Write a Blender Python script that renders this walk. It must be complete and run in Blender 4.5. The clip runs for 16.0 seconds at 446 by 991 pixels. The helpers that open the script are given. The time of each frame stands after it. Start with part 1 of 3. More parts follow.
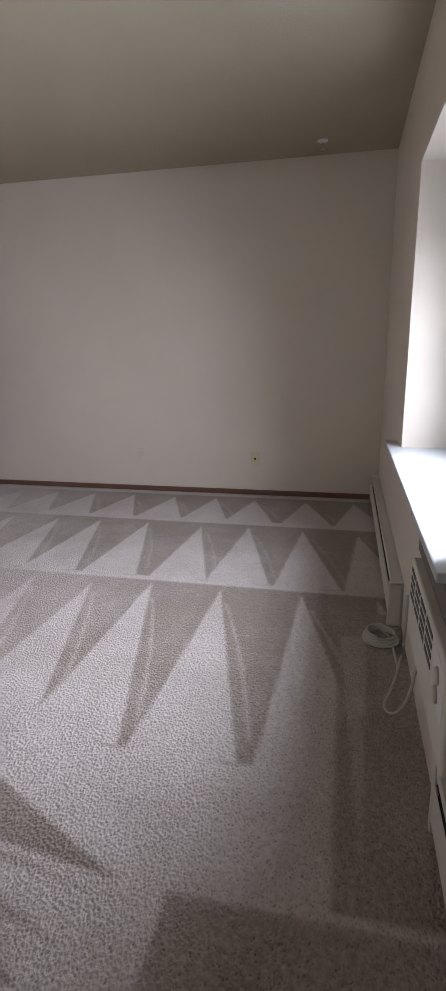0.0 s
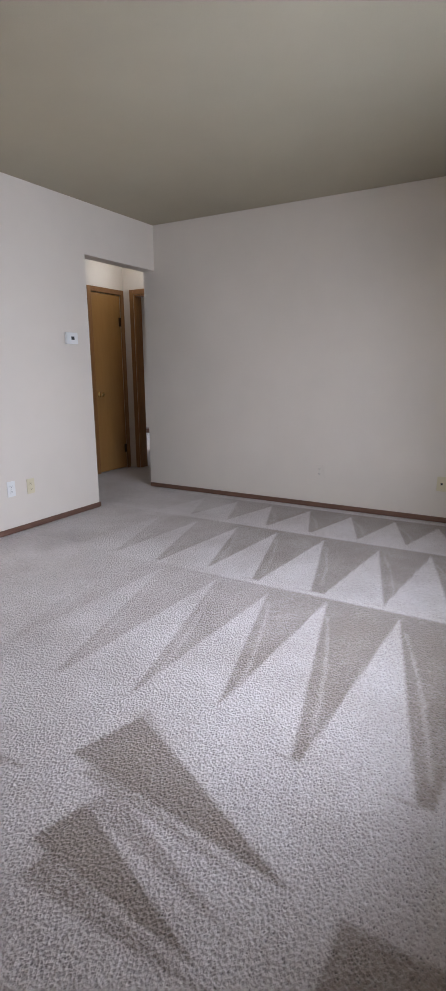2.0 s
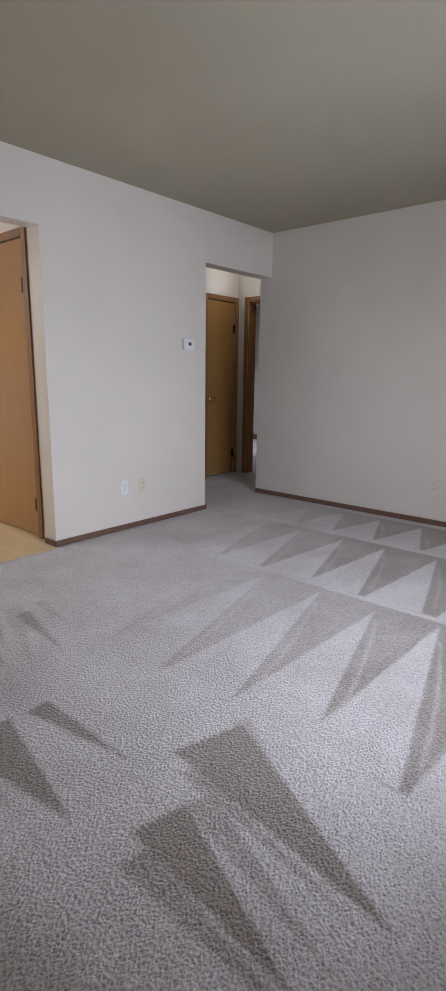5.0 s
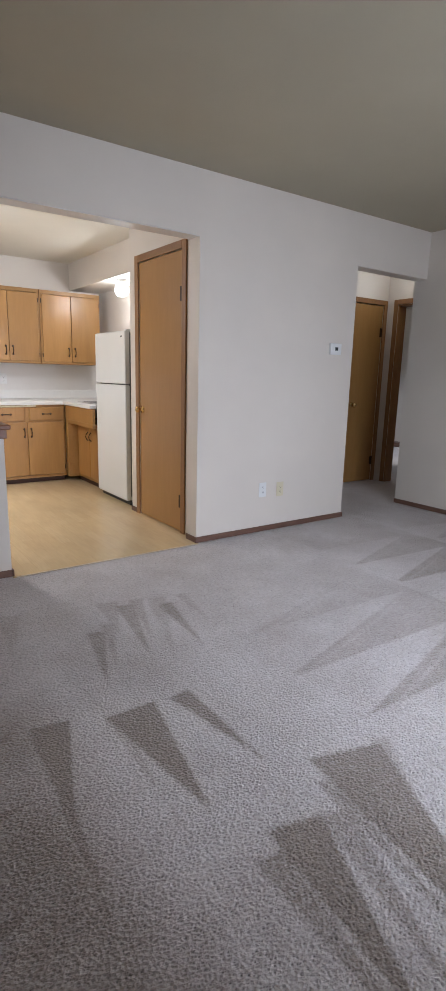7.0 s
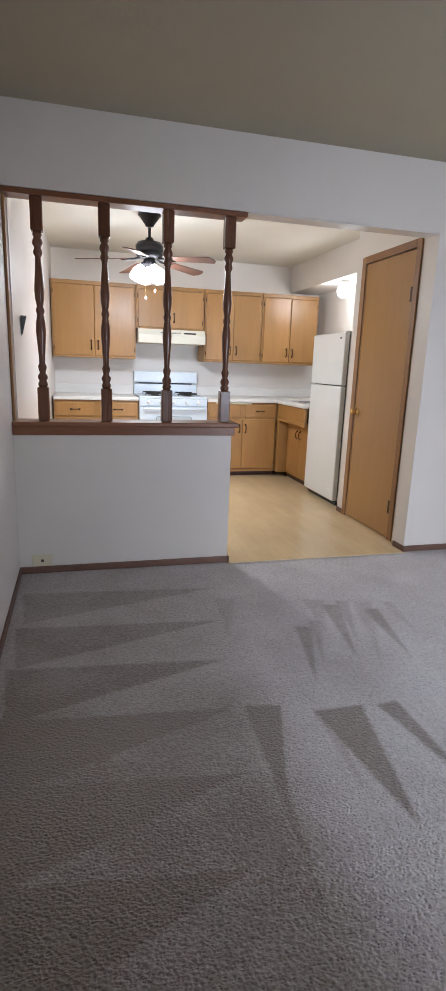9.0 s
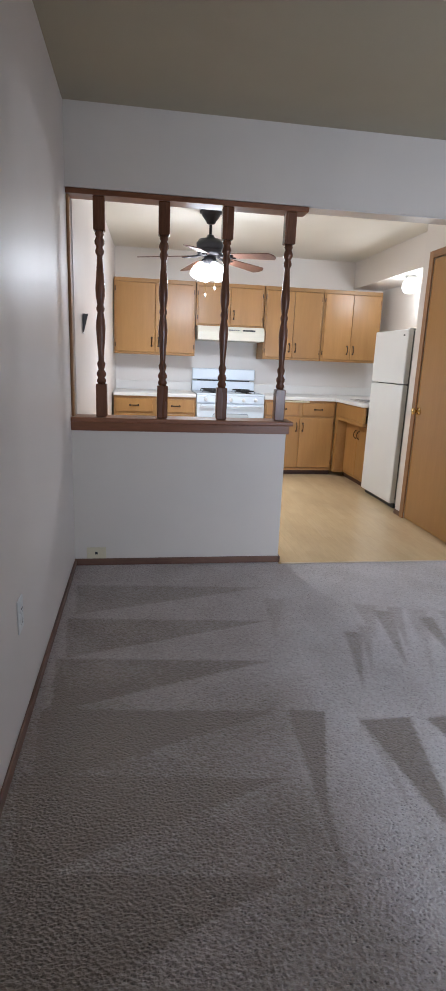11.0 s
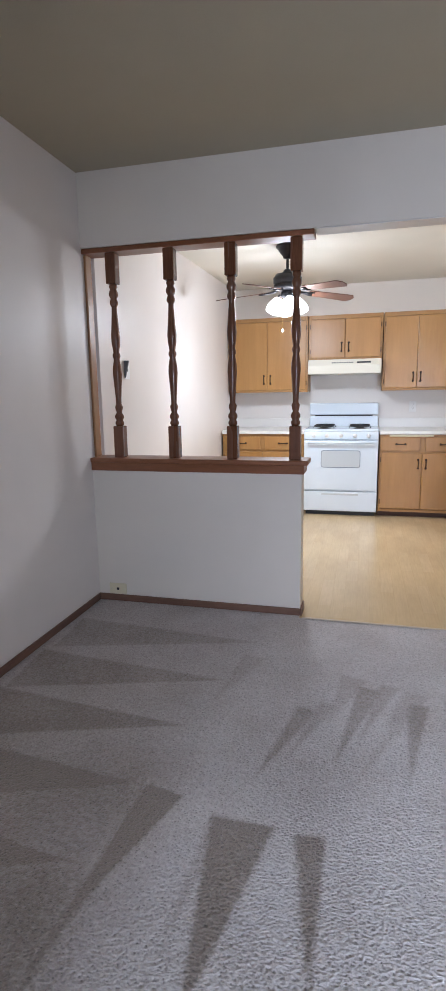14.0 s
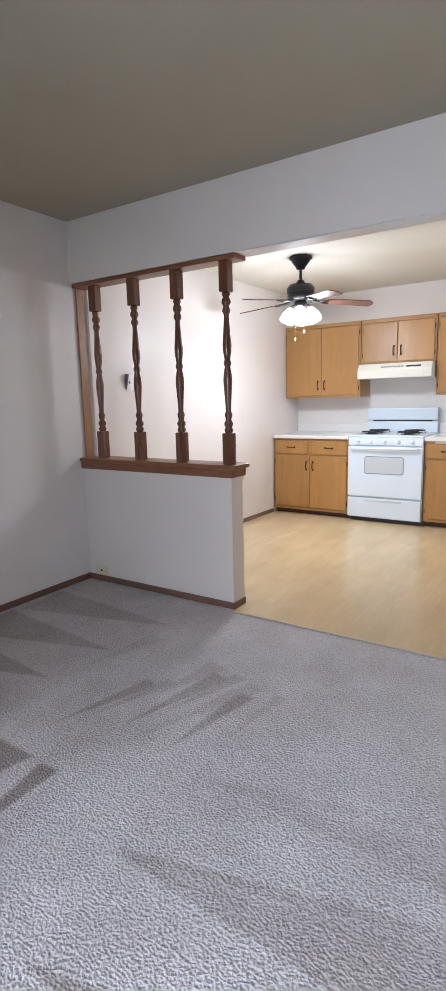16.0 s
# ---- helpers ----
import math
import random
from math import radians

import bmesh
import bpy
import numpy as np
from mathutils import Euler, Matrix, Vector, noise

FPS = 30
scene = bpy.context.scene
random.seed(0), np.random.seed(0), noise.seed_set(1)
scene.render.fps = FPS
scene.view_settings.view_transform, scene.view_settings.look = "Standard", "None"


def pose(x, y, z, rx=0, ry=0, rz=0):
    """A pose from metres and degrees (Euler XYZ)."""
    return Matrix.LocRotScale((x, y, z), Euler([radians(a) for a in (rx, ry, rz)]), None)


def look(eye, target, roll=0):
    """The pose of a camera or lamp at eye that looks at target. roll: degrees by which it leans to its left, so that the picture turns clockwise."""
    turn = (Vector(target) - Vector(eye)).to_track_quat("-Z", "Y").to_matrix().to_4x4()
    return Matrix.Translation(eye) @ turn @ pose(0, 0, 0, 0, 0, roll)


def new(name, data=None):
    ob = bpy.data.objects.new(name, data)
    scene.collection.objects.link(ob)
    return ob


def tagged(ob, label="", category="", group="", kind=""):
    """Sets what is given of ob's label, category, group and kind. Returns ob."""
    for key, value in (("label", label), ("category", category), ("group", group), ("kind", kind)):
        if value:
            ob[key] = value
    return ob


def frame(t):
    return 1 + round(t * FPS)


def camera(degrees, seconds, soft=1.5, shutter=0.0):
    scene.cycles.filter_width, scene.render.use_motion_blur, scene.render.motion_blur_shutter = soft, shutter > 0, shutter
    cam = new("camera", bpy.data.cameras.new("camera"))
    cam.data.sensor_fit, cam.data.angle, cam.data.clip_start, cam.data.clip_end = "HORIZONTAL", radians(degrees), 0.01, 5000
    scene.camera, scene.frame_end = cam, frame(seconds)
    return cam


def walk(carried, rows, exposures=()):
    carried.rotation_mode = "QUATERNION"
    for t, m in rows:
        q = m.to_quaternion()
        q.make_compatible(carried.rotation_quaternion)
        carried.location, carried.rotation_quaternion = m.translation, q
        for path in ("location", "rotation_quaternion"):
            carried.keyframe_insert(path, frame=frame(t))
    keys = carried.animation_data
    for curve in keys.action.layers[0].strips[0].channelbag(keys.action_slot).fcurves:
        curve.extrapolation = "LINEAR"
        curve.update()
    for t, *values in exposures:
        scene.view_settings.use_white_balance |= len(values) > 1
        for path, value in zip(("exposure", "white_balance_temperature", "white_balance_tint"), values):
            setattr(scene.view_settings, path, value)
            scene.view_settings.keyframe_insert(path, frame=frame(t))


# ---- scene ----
cam = camera(44.5, 16.0)
PATH = [
    (0, (0.641, -3.448, 1.202), (2.524, -3.022, 0.68), -0.9),
    (0.5, (0.632, -3.42, 1.205), (2.479, -2.848, 0.694), -0.6),
    (1, (0.604, -3.405, 1.213), (2.405, -2.689, 0.716), -0.3),
    (1.5, (0.592, -3.381, 1.207), (2.343, -2.536, 0.736), -0.2),
    (2, (0.587, -3.364, 1.207), (2.267, -2.378, 0.751), -0.4),
    (2.5, (0.585, -3.348, 1.206), (2.189, -2.239, 0.76), -0.6),
    (3, (0.576, -3.332, 1.209), (2.123, -2.142, 0.77), -0.3),
    (3.2, (0.574, -3.329, 1.226), (2.1, -2.115, 0.781), -0.4),
    (5.5, (0.579, -3.294, 1.199), (2.027, -1.982, 0.772), 1.0),
    (6, (0.573, -3.282, 1.199), (1.964, -1.91, 0.772), 1.2),
    (6.5, (0.552, -3.265, 1.201), (1.836, -1.792, 0.775), 1.4),
    (7, (0.507, -3.26, 1.217), (1.639, -1.668, 0.786), 1.4),
    (7.5, (0.462, -3.268, 1.23), (1.428, -1.572, 0.795), 1.4),
    (8, (0.423, -3.263, 1.23), (1.227, -1.483, 0.798), 1.6),
    (8.5, (0.394, -3.255, 1.228), (1.037, -1.412, 0.792), 1.8),
    (9, (0.358, -3.259, 1.25), (0.865, -1.38, 0.789), 2.0),
    (9.5, (0.351, -3.254, 1.245), (0.751, -1.352, 0.772), 2.0),
    (9.7, (0.345, -3.254, 1.251), (0.715, -1.349, 0.769), 2.1),
    (11.8, (0.54, -3.222, 1.258), (0.788, -1.292, 0.787), 1.4),
    (12, (0.604, -3.196, 1.26), (0.824, -1.26, 0.805), 1.0),
    (12.5, (0.806, -3.107, 1.272), (0.896, -1.151, 0.865), -0.1),
    (13, (1.025, -3.056, 1.268), (0.78, -1.103, 0.912), -1.4),
    (13.5, (1.265, -3.037, 1.282), (0.814, -1.121, 0.926), -1.4),
    (14, (1.608, -3.021, 1.276), (1.114, -1.117, 0.913), -0.9),
    (14.5, (1.978, -2.978, 1.265), (1.422, -1.091, 0.904), -0.7),
    (15, (2.318, -2.893, 1.283), (1.724, -1.019, 0.918), -0.7),
    (15.5, (2.699, -2.808, 1.324), (1.946, -0.989, 0.973), -1.6),
    (16, (3.021, -2.748, 1.304), (1.939, -1.102, 0.956), -1.4),
]
walk(cam, [(t, look(eye, target, roll)) for t, eye, target, roll in PATH],
     exposures=[(0.0, -0.34, 6600, 14), (1.5, 0.02, 6330, 12), (3.0, -0.1, 6170, 11), (6.5, -0.19, 6130, 10), (8.0, -0.11, 6050, 10), (9.5, -0.18, 5900, 9),
                (12.5, -0.22, 5830, 9), (13.5, -0.12, 5800, 10), (14.5, -0.14, 5760, 10), (16.0, -0.06, 5830, 10)])

# ---- light ----
world = bpy.data.worlds.new("world")
scene.world = world
world.use_nodes = True
wn = world.node_tree.nodes
sky = wn.new("ShaderNodeTexSky")
sky.sky_type = "NISHITA"
sky.sun_disc = False
sky.sun_elevation, sky.sun_rotation = radians(38), radians(20)
world.node_tree.links.new(sky.outputs[0], wn["Background"].inputs[0])
wn["Background"].inputs[1].default_value = 0.1


def area_lamp(name, m, sx, sy, power, colour, spread=180):
    d = bpy.data.lights.new(name, "AREA")
    d.shape, d.size, d.size_y, d.energy, d.color, d.spread = "RECTANGLE", sx, sy, power, colour, radians(spread)
    ob = new(name, d)
    ob.matrix_world = m
    return ob


def point_lamp(name, x, y, z, power, colour, r=0.05):
    d = bpy.data.lights.new(name, "POINT")
    d.energy, d.color, d.shadow_soft_size = power, colour, r
    ob = new(name, d)
    ob.matrix_world = pose(x, y, z)
    return ob


sun_data = bpy.data.lights.new("sun", "SUN")
sun_data.energy, sun_data.angle, sun_data.color = 2.2, radians(0.6), (1, 0.95, 0.88)
sun = new("sun", sun_data)
sun.matrix_world = look((2.7, 7.4, 6.2), (0, 0, 0))

# daylight standing in the openings of the two windows
DAY = (0.83, 0.885, 1.0)
for z in (1.0, 1.25, 1.5):
    area_lamp("window_daylight", look((2.53, -4.02, z), (2.60, -3.3, z - 0.20)), 1.2, 0.2, 16.5, DAY, 125)
# upward lamp added to brighten the ceiling, standing in for daylight off unseen ground
area_lamp("window_ground_light", look((2.53, -4.02, 0.95), (2.60, -3.3, 2.10)), 1.2, 0.2, 4.5, DAY, 90)
area_lamp("bedroom_daylight", look((7.9, 3.9, 1.45), (7.9, 3.2, 0.7)), 1.2, 0.8, 11, DAY, 110)
WARM = (0.955, 0.975, 1.0)      # cool white bulbs


# ---- materials ----
def mat(name, colour, rough=0.6, metal=0.0, spec=None):
    m = bpy.data.materials.new(name)
    m.use_nodes = True
    b = m.node_tree.nodes["Principled BSDF"]
    b.inputs["Base Color"].default_value = (*colour, 1)
    b.inputs["Roughness"].default_value = rough
    b.inputs["Metallic"].default_value = metal
    if spec is not None:
        b.inputs["Specular IOR Level"].default_value = spec
    return m


class Net:
    """Short hand for the node tree of a material."""

    def __init__(self, m):
        self.t = m.node_tree
        self.b = self.t.nodes["Principled BSDF"]
        self.p = self.node("ShaderNodeTexCoord").outputs["Object"]

    def node(self, kind, **props):
        n = self.t.nodes.new(kind)
        for k, v in props.items():
            setattr(n, k, v)
        return n

    def link(self, a, b):
        self.t.links.new(a, b)

    def mapped(self, scale, rot=(0, 0, 0), src=None):
        n = self.node("ShaderNodeMapping")
        n.inputs["Scale"].default_value = scale
        n.inputs["Rotation"].default_value = rot
        self.link(src or self.p, n.inputs["Vector"])
        return n.outputs[0]

    def noise(self, scale, detail=4, vec=None, rough=0.55, distort=0.0):
        n = self.node("ShaderNodeTexNoise")
        n.inputs["Scale"].default_value = scale
        n.inputs["Detail"].default_value = detail
        n.inputs["Roughness"].default_value = rough
        n.inputs["Distortion"].default_value = distort
        self.link(vec or self.p, n.inputs["Vector"])
        return n.outputs[0]

    def ramp(self, fac, *stops):
        n = self.node("ShaderNodeValToRGB")
        e = n.color_ramp.elements
        while len(e) < len(stops):
            e.new(0.5)
        for el, (pos, c) in zip(e, stops):
            el.position = pos
            el.color = (*c, 1) if isinstance(c, tuple) else (c, c, c, 1)
        self.link(fac, n.inputs[0])
        return n.outputs[0]

    def mix(self, fac, a, b, mode="MIX"):
        n = self.node("ShaderNodeMix", data_type="RGBA", blend_type=mode)
        for sock, v in ((n.inputs[0], fac), (n.inputs[6], a), (n.inputs[7], b)):
            if isinstance(v, (int, float)):
                sock.default_value = v
            elif isinstance(v, tuple):
                sock.default_value = (*v, 1)
            else:
                self.link(v, sock)
        return n.outputs[2]

    def math(self, op, a, b=0.0, clamp=False):
        n = self.node("ShaderNodeMath", operation=op, use_clamp=clamp)
        for sock, v in zip(n.inputs, (a, b)):
            if isinstance(v, (int, float)):
                sock.default_value = v
            else:
                self.link(v, sock)
        return n.outputs[0]

    def bump(self, height, strength, dist):
        n = self.node("ShaderNodeBump")
        n.inputs["Strength"].default_value = strength
        n.inputs["Distance"].default_value = dist
        self.link(height, n.inputs["Height"])
        self.link(n.outputs[0], self.b.inputs["Normal"])

    def colour(self, c):
        self.link(c, self.b.inputs["Base Color"])

    def rough(self, r):
        self.link(r, self.b.inputs["Roughness"])


def paint(name, colour, rough, tex=0.25, spec=0.4):
    m = mat(name, colour, rough, spec=spec)
    n = Net(m)
    dark = tuple(c * 0.93 for c in colour)
    n.colour(n.ramp(n.noise(1.3, 3), (0.3, dark), (0.7, colour)))
    n.bump(n.noise(160, 3), tex, 0.002)
    n.rough(n.ramp(n.noise(2.0, 2), (0.2, rough - 0.015), (0.8, rough + 0.015)))
    return m


def wood(name, light, dark, rough=0.4, axis="z", fine=1.0, figure=0.5, relief=0.12):
    """Sawn or veneered wood with its grain along one axis."""
    m = mat(name, light, rough)
    n = Net(m)
    info = n.node("ShaderNodeObjectInfo").outputs["Random"]
    shift = n.node("ShaderNodeVectorMath", operation="ADD")
    n.link(n.p, shift.inputs[0])
    comb = n.node("ShaderNodeCombineXYZ")
    for i in range(3):
        n.link(n.math("MULTIPLY", info, 7.0 + 3 * i), comb.inputs[i])
    n.link(comb.outputs[0], shift.inputs[1])
    s = {"x": (2.6, 22, 22), "y": (22, 2.6, 22), "z": (22, 22, 2.6)}[axis]
    v = n.mapped(tuple(q * fine for q in s), src=shift.outputs[0])
    v2 = n.mapped(tuple(q * 0.16 for q in s), src=shift.outputs[0])
    grain = n.noise(4, 5, v, 0.65)
    broad = n.noise(1.5, 3, v2, 0.5, 0.8)
    f = n.math("ADD", n.math("MULTIPLY", grain, 1 - figure), n.math("MULTIPLY", broad, figure))
    c = n.ramp(f, (0.32, dark), (0.66, light))
    tone = n.ramp(info, (0.0, 0.90), (1.0, 1.06))
    n.colour(n.mix(1.0, c, tone, "MULTIPLY"))
    n.bump(grain, relief, 0.001)
    n.rough(n.ramp(broad, (0.3, rough - 0.66 * relief), (0.7, rough + 0.8 * relief)))
    return m


WALL = paint("wall_paint", (0.728, 0.668, 0.60), 0.37, 0.22)
WALL_SATIN = paint("satin_wall_paint", (0.76, 0.70, 0.655), 0.42, 0.2, 0.35)
CEIL_DIM = paint("dimmed_ceiling_paint", (0.425, 0.385, 0.295), 0.85, 0.5, 0.2)
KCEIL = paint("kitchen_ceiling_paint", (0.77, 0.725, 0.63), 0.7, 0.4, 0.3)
SILL = paint("sill_gloss_paint", (0.62, 0.665, 0.71), 0.28, 0.1)
BASE = wood("baseboard_wood", (0.20, 0.105, 0.07), (0.09, 0.045, 0.032), 0.42, "x")
BASE_Y = wood("baseboard_wood_y", (0.20, 0.105, 0.07), (0.09, 0.045, 0.032), 0.42, "y")
SPIN = wood("turned_wood", (0.19, 0.076, 0.037), (0.09, 0.034, 0.017), 0.25, "z")
RAIL = wood("rail_wood", (0.27, 0.105, 0.045), (0.16, 0.058, 0.026), 0.36, "x")
DOOR = wood("door_veneer", (0.375, 0.198, 0.064), (0.338, 0.174, 0.054), 0.30, "z", 0.4, 0.25, 0.015)
TRIM = wood("door_trim_wood", (0.34, 0.17, 0.062), (0.20, 0.09, 0.032), 0.4, "z")
TRIM_Y = wood("door_trim_wood_y", (0.34, 0.17, 0.062), (0.20, 0.09, 0.032), 0.4, "y")
CAB = wood("cabinet_veneer", (0.445, 0.235, 0.072), (0.345, 0.17, 0.05), 0.33, "z", 0.35, 0.6, 0.04)
CABF = wood("cabinet_frame_wood", (0.42, 0.225, 0.072), (0.31, 0.155, 0.045), 0.4, "x", 0.8)
BLADE = wood("fan_blade_wood", (0.19, 0.085, 0.048), (0.10, 0.042, 0.026), 0.4, "x")
TOE = mat("toe_kick_dark", (0.075, 0.03, 0.016), 0.6)
ENAMEL = paint("white_enamel", (0.75, 0.825, 0.90), 0.22, 0.02, 0.5)
ENAMEL_F = paint("fridge_enamel", (0.78, 0.78, 0.75), 0.35, 0.18, 0.5)
ALMOND = paint("almond_enamel", (0.76, 0.735, 0.63), 0.35, 0.03)
LAMINATE = paint("white_laminate", (0.78, 0.765, 0.74), 0.3, 0.03)
SPLASH = paint("splash_laminate", (0.76, 0.73, 0.70), 0.4, 0.03)
BLACK = mat("black_iron", (0.012, 0.012, 0.013), 0.5)
DARK = mat("dark_plastic", (0.03, 0.03, 0.032), 0.5)
WEDGE_GREY = mat("wedge_grey", (0.10, 0.10, 0.105), 0.5)
GREY = mat("grey_gap", (0.18, 0.18, 0.18), 0.6)
BRONZE = mat("fan_bronze", (0.028, 0.026, 0.028), 0.35, 0.6)
HANDLE = mat("antique_bronze", (0.055, 0.030, 0.018), 0.38, 0.7)
BRASS = mat("polished_brass", (0.75, 0.52, 0.22), 0.2, 1.0)
CHROME = mat("chrome", (0.75, 0.75, 0.76), 0.18, 1.0)
STEEL = mat("steel", (0.55, 0.55, 0.56), 0.3, 1.0)
PLASTIC = paint("white_plastic", (0.80, 0.80, 0.79), 0.4, 0.02)
IVORY = paint("ivory_plastic", (0.70, 0.63, 0.45), 0.4, 0.02)
HEAT = paint("heater_enamel", (0.70, 0.68, 0.64), 0.45, 0.05)
ACM = paint("air_conditioner_plastic", (0.72, 0.70, 0.64), 0.45, 0.05)
FOAM = paint("weathered_sleeve", (0.17, 0.15, 0.14), 0.7, 0.5)
CORD = paint("cord_vinyl", (0.55, 0.54, 0.52), 0.5, 0.02)
GLASS_OVEN = mat("oven_glass", (0.56, 0.60, 0.63), 0.12)
OUTLINE = mat("oven_outline", (0.17, 0.22, 0.28), 0.4)
GROUND = paint("ground_grass", (0.08, 0.10, 0.05), 0.9, 0.6)


def emit(name, colour, strength):
    m = mat(name, (0.9, 0.88, 0.85), 0.4)
    b = m.node_tree.nodes["Principled BSDF"]
    b.inputs["Emission Color"].default_value = (*colour, 1)
    b.inputs["Emission Strength"].default_value = strength
    return m


LIT = emit("lit_frosted_glass", (1.0, 0.99, 1.0), 14.0)
LIT_B = emit("lit_globe_glass", (1.0, 0.98, 0.95), 7.0)

GLASS = mat("window_glass", (0.95, 0.97, 0.97), 0.02)
GLASS.node_tree.nodes["Principled BSDF"].inputs["Transmission Weight"].default_value = 1.0


def carpet_material():
    m = mat("cut_loop_carpet", (0.5, 0.47, 0.45), 0.95, spec=0.1)
    n = Net(m)
    pile = n.node("ShaderNodeAttribute", attribute_name="pile_lay_shade").outputs["Fac"]
    edge = n.noise(60, 3)
    broad = n.noise(2.6, 6, None, 0.68)
    f = n.math("ADD", pile, n.math("MULTIPLY", n.math("SUBTRACT", edge, 0.5), 0.8))
    f = n.math("ADD", f, n.math("MULTIPLY", n.math("SUBTRACT", broad, 0.5), 0.85))
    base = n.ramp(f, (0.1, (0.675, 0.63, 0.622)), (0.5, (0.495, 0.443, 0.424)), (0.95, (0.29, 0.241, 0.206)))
    cell = n.node("ShaderNodeTexVoronoi", feature="F1")
    cell.inputs["Scale"].default_value = 96
    n.link(n.mapped((1.0, 1.25, 1.0), (0, 0, 0.5)), cell.inputs["Vector"])
    lump = n.noise(120, 2, n.mapped((1.0, 1.3, 1.0), (0, 0, 0.5)), 0.5, 0.1)
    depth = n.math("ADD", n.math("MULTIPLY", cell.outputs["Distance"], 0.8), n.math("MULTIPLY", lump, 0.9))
    pit_shade = n.ramp(depth, (0.45, 0.40), (0.61, 0.86), (0.80, 1.05))
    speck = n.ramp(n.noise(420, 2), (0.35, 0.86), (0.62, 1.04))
    c = n.mix(0.9, base, pit_shade, "MULTIPLY")
    n.colour(n.mix(0.8, c, speck, "MULTIPLY"))
    n.bump(n.math("ADD", depth, n.math("MULTIPLY", n.noise(260, 3), 0.25)), 1.0, 0.0072)
    n.b.inputs["Sheen Weight"].default_value = 0.25
    n.b.inputs["Sheen Roughness"].default_value = 0.6
    return m


def vinyl_material():
    m = mat("wood_look_vinyl", (0.6, 0.42, 0.22), 0.35)
    n = Net(m)
    br = n.node("ShaderNodeTexBrick")
    br.offset = 0.37
    br.inputs["Scale"].default_value = 1.0
    br.inputs["Brick Width"].default_value = 0.48
    br.inputs["Row Height"].default_value = 0.076
    br.inputs["Mortar Size"].default_value = 0.0012
    br.inputs["Color1"].default_value = (0.652, 0.49, 0.28, 1)
    br.inputs["Color2"].default_value = (0.688, 0.525, 0.31, 1)
    br.inputs["Mortar"].default_value = (0.632, 0.47, 0.264, 1)
    n.link(n.mapped((1, 1, 1), (0, 0, 1.5708)), br.inputs["Vector"])
    g = n.noise(3, 5, n.mapped((26, 2.0, 1)), 0.6)
    grain = n.ramp(g, (0.3, 0.93), (0.7, 1.03))
    wear = n.ramp(n.noise(2.2, 4, n.mapped((2.2, 0.8, 1)), 0.6), (0.3, 0.90), (0.7, 1.04))
    n.colour(n.mix(1.0, n.mix(1.0, br.outputs["Color"], grain, "MULTIPLY"), wear, "MULTIPLY"))
    n.rough(n.ramp(n.noise(2.5, 3), (0.3, 0.21), (0.7, 0.26)))
    return m


CARPET = carpet_material()
VINYL = vinyl_material()


# ---- mesh helpers ----
def box(bm, x0, x1, y0, y1, z0, z1, bevel=0.0, segs=1):
    m = Matrix.Translation(((x0 + x1) / 2, (y0 + y1) / 2, (z0 + z1) / 2)) @ Matrix.Diagonal((x1 - x0, y1 - y0, z1 - z0, 1))
    vs = bmesh.ops.create_cube(bm, size=1, matrix=m)["verts"]
    if bevel:
        es = list({e for v in vs for e in v.link_edges})
        bmesh.ops.bevel(bm, geom=es, offset=bevel, segments=segs, profile=0.5, affect="EDGES")
    return bm


def boxes(*rows, bevel=0.0, segs=1):
    bm = bmesh.new()
    for r in rows:
        box(bm, *r, bevel=bevel, segs=segs)
    return bm


def lathe(profile, steps=24, m=Matrix(), bm=None, close=True):
    """A turned body: (radius, height) pairs from the bottom up, about z."""
    bm = bm or bmesh.new()
    rings = []
    for r, z in profile:
        rings.append([bm.verts.new(m @ Vector((r * math.cos(a), r * math.sin(a), z)))
                      for a in (2 * math.pi * i / steps for i in range(steps))])
    for a, b in zip(rings, rings[1:]):
        for i in range(steps):
            f = bm.faces.new((a[i], a[(i + 1) % steps], b[(i + 1) % steps], b[i]))
            f.smooth = True
    if close:
        bm.faces.new(rings[0][::-1])
        bm.faces.new(rings[-1])
    return bm


def tube(points, r, steps=10, bm=None):
    """A round rod along a line of points."""
    bm = bm or bmesh.new()
    pts = [Vector(p) for p in points]
    rings = []
    up = Vector((0, 0, 1))
    for i, p in enumerate(pts):
        d = (pts[min(i + 1, len(pts) - 1)] - pts[max(i - 1, 0)]).normalized()
        u = d.cross(up if abs(d.z) < 0.95 else Vector((1, 0, 0))).normalized()
        v = d.cross(u)
        rings.append([bm.verts.new(p + (u * math.cos(a) + v * math.sin(a)) * r)
                      for a in (2 * math.pi * k / steps for k in range(steps))])
    for a, b in zip(rings, rings[1:]):
        for i in range(steps):
            f = bm.faces.new((a[i], a[(i + 1) % steps], b[(i + 1) % steps], b[i]))
            f.smooth = True
    bm.faces.new(rings[0][::-1])
    bm.faces.new(rings[-1])
    return bm


def rounded_plate(x0, x1, y0, y1, z0, z1, r, steps=5):
    """A thin upright plate with rounded corners, facing -y."""
    bm = bmesh.new()
    ring = []
    for cx, cz, a0 in ((x1 - r, z1 - r, 0), (x0 + r, z1 - r, 90), (x0 + r, z0 + r, 180), (x1 - r, z0 + r, 270)):
        for k in range(steps + 1):
            a = radians(a0 + 90 * k / steps)
            ring.append((cx + r * math.cos(a), cz + r * math.sin(a)))
    front, back = [[bm.verts.new((x, y, z)) for x, z in ring] for y in (y0, y1)]
    bm.faces.new(front)
    bm.faces.new(back[::-1])
    for i in range(len(ring)):
        j = (i + 1) % len(ring)
        bm.faces.new((front[i], back[i], back[j], front[j]))
    return bm


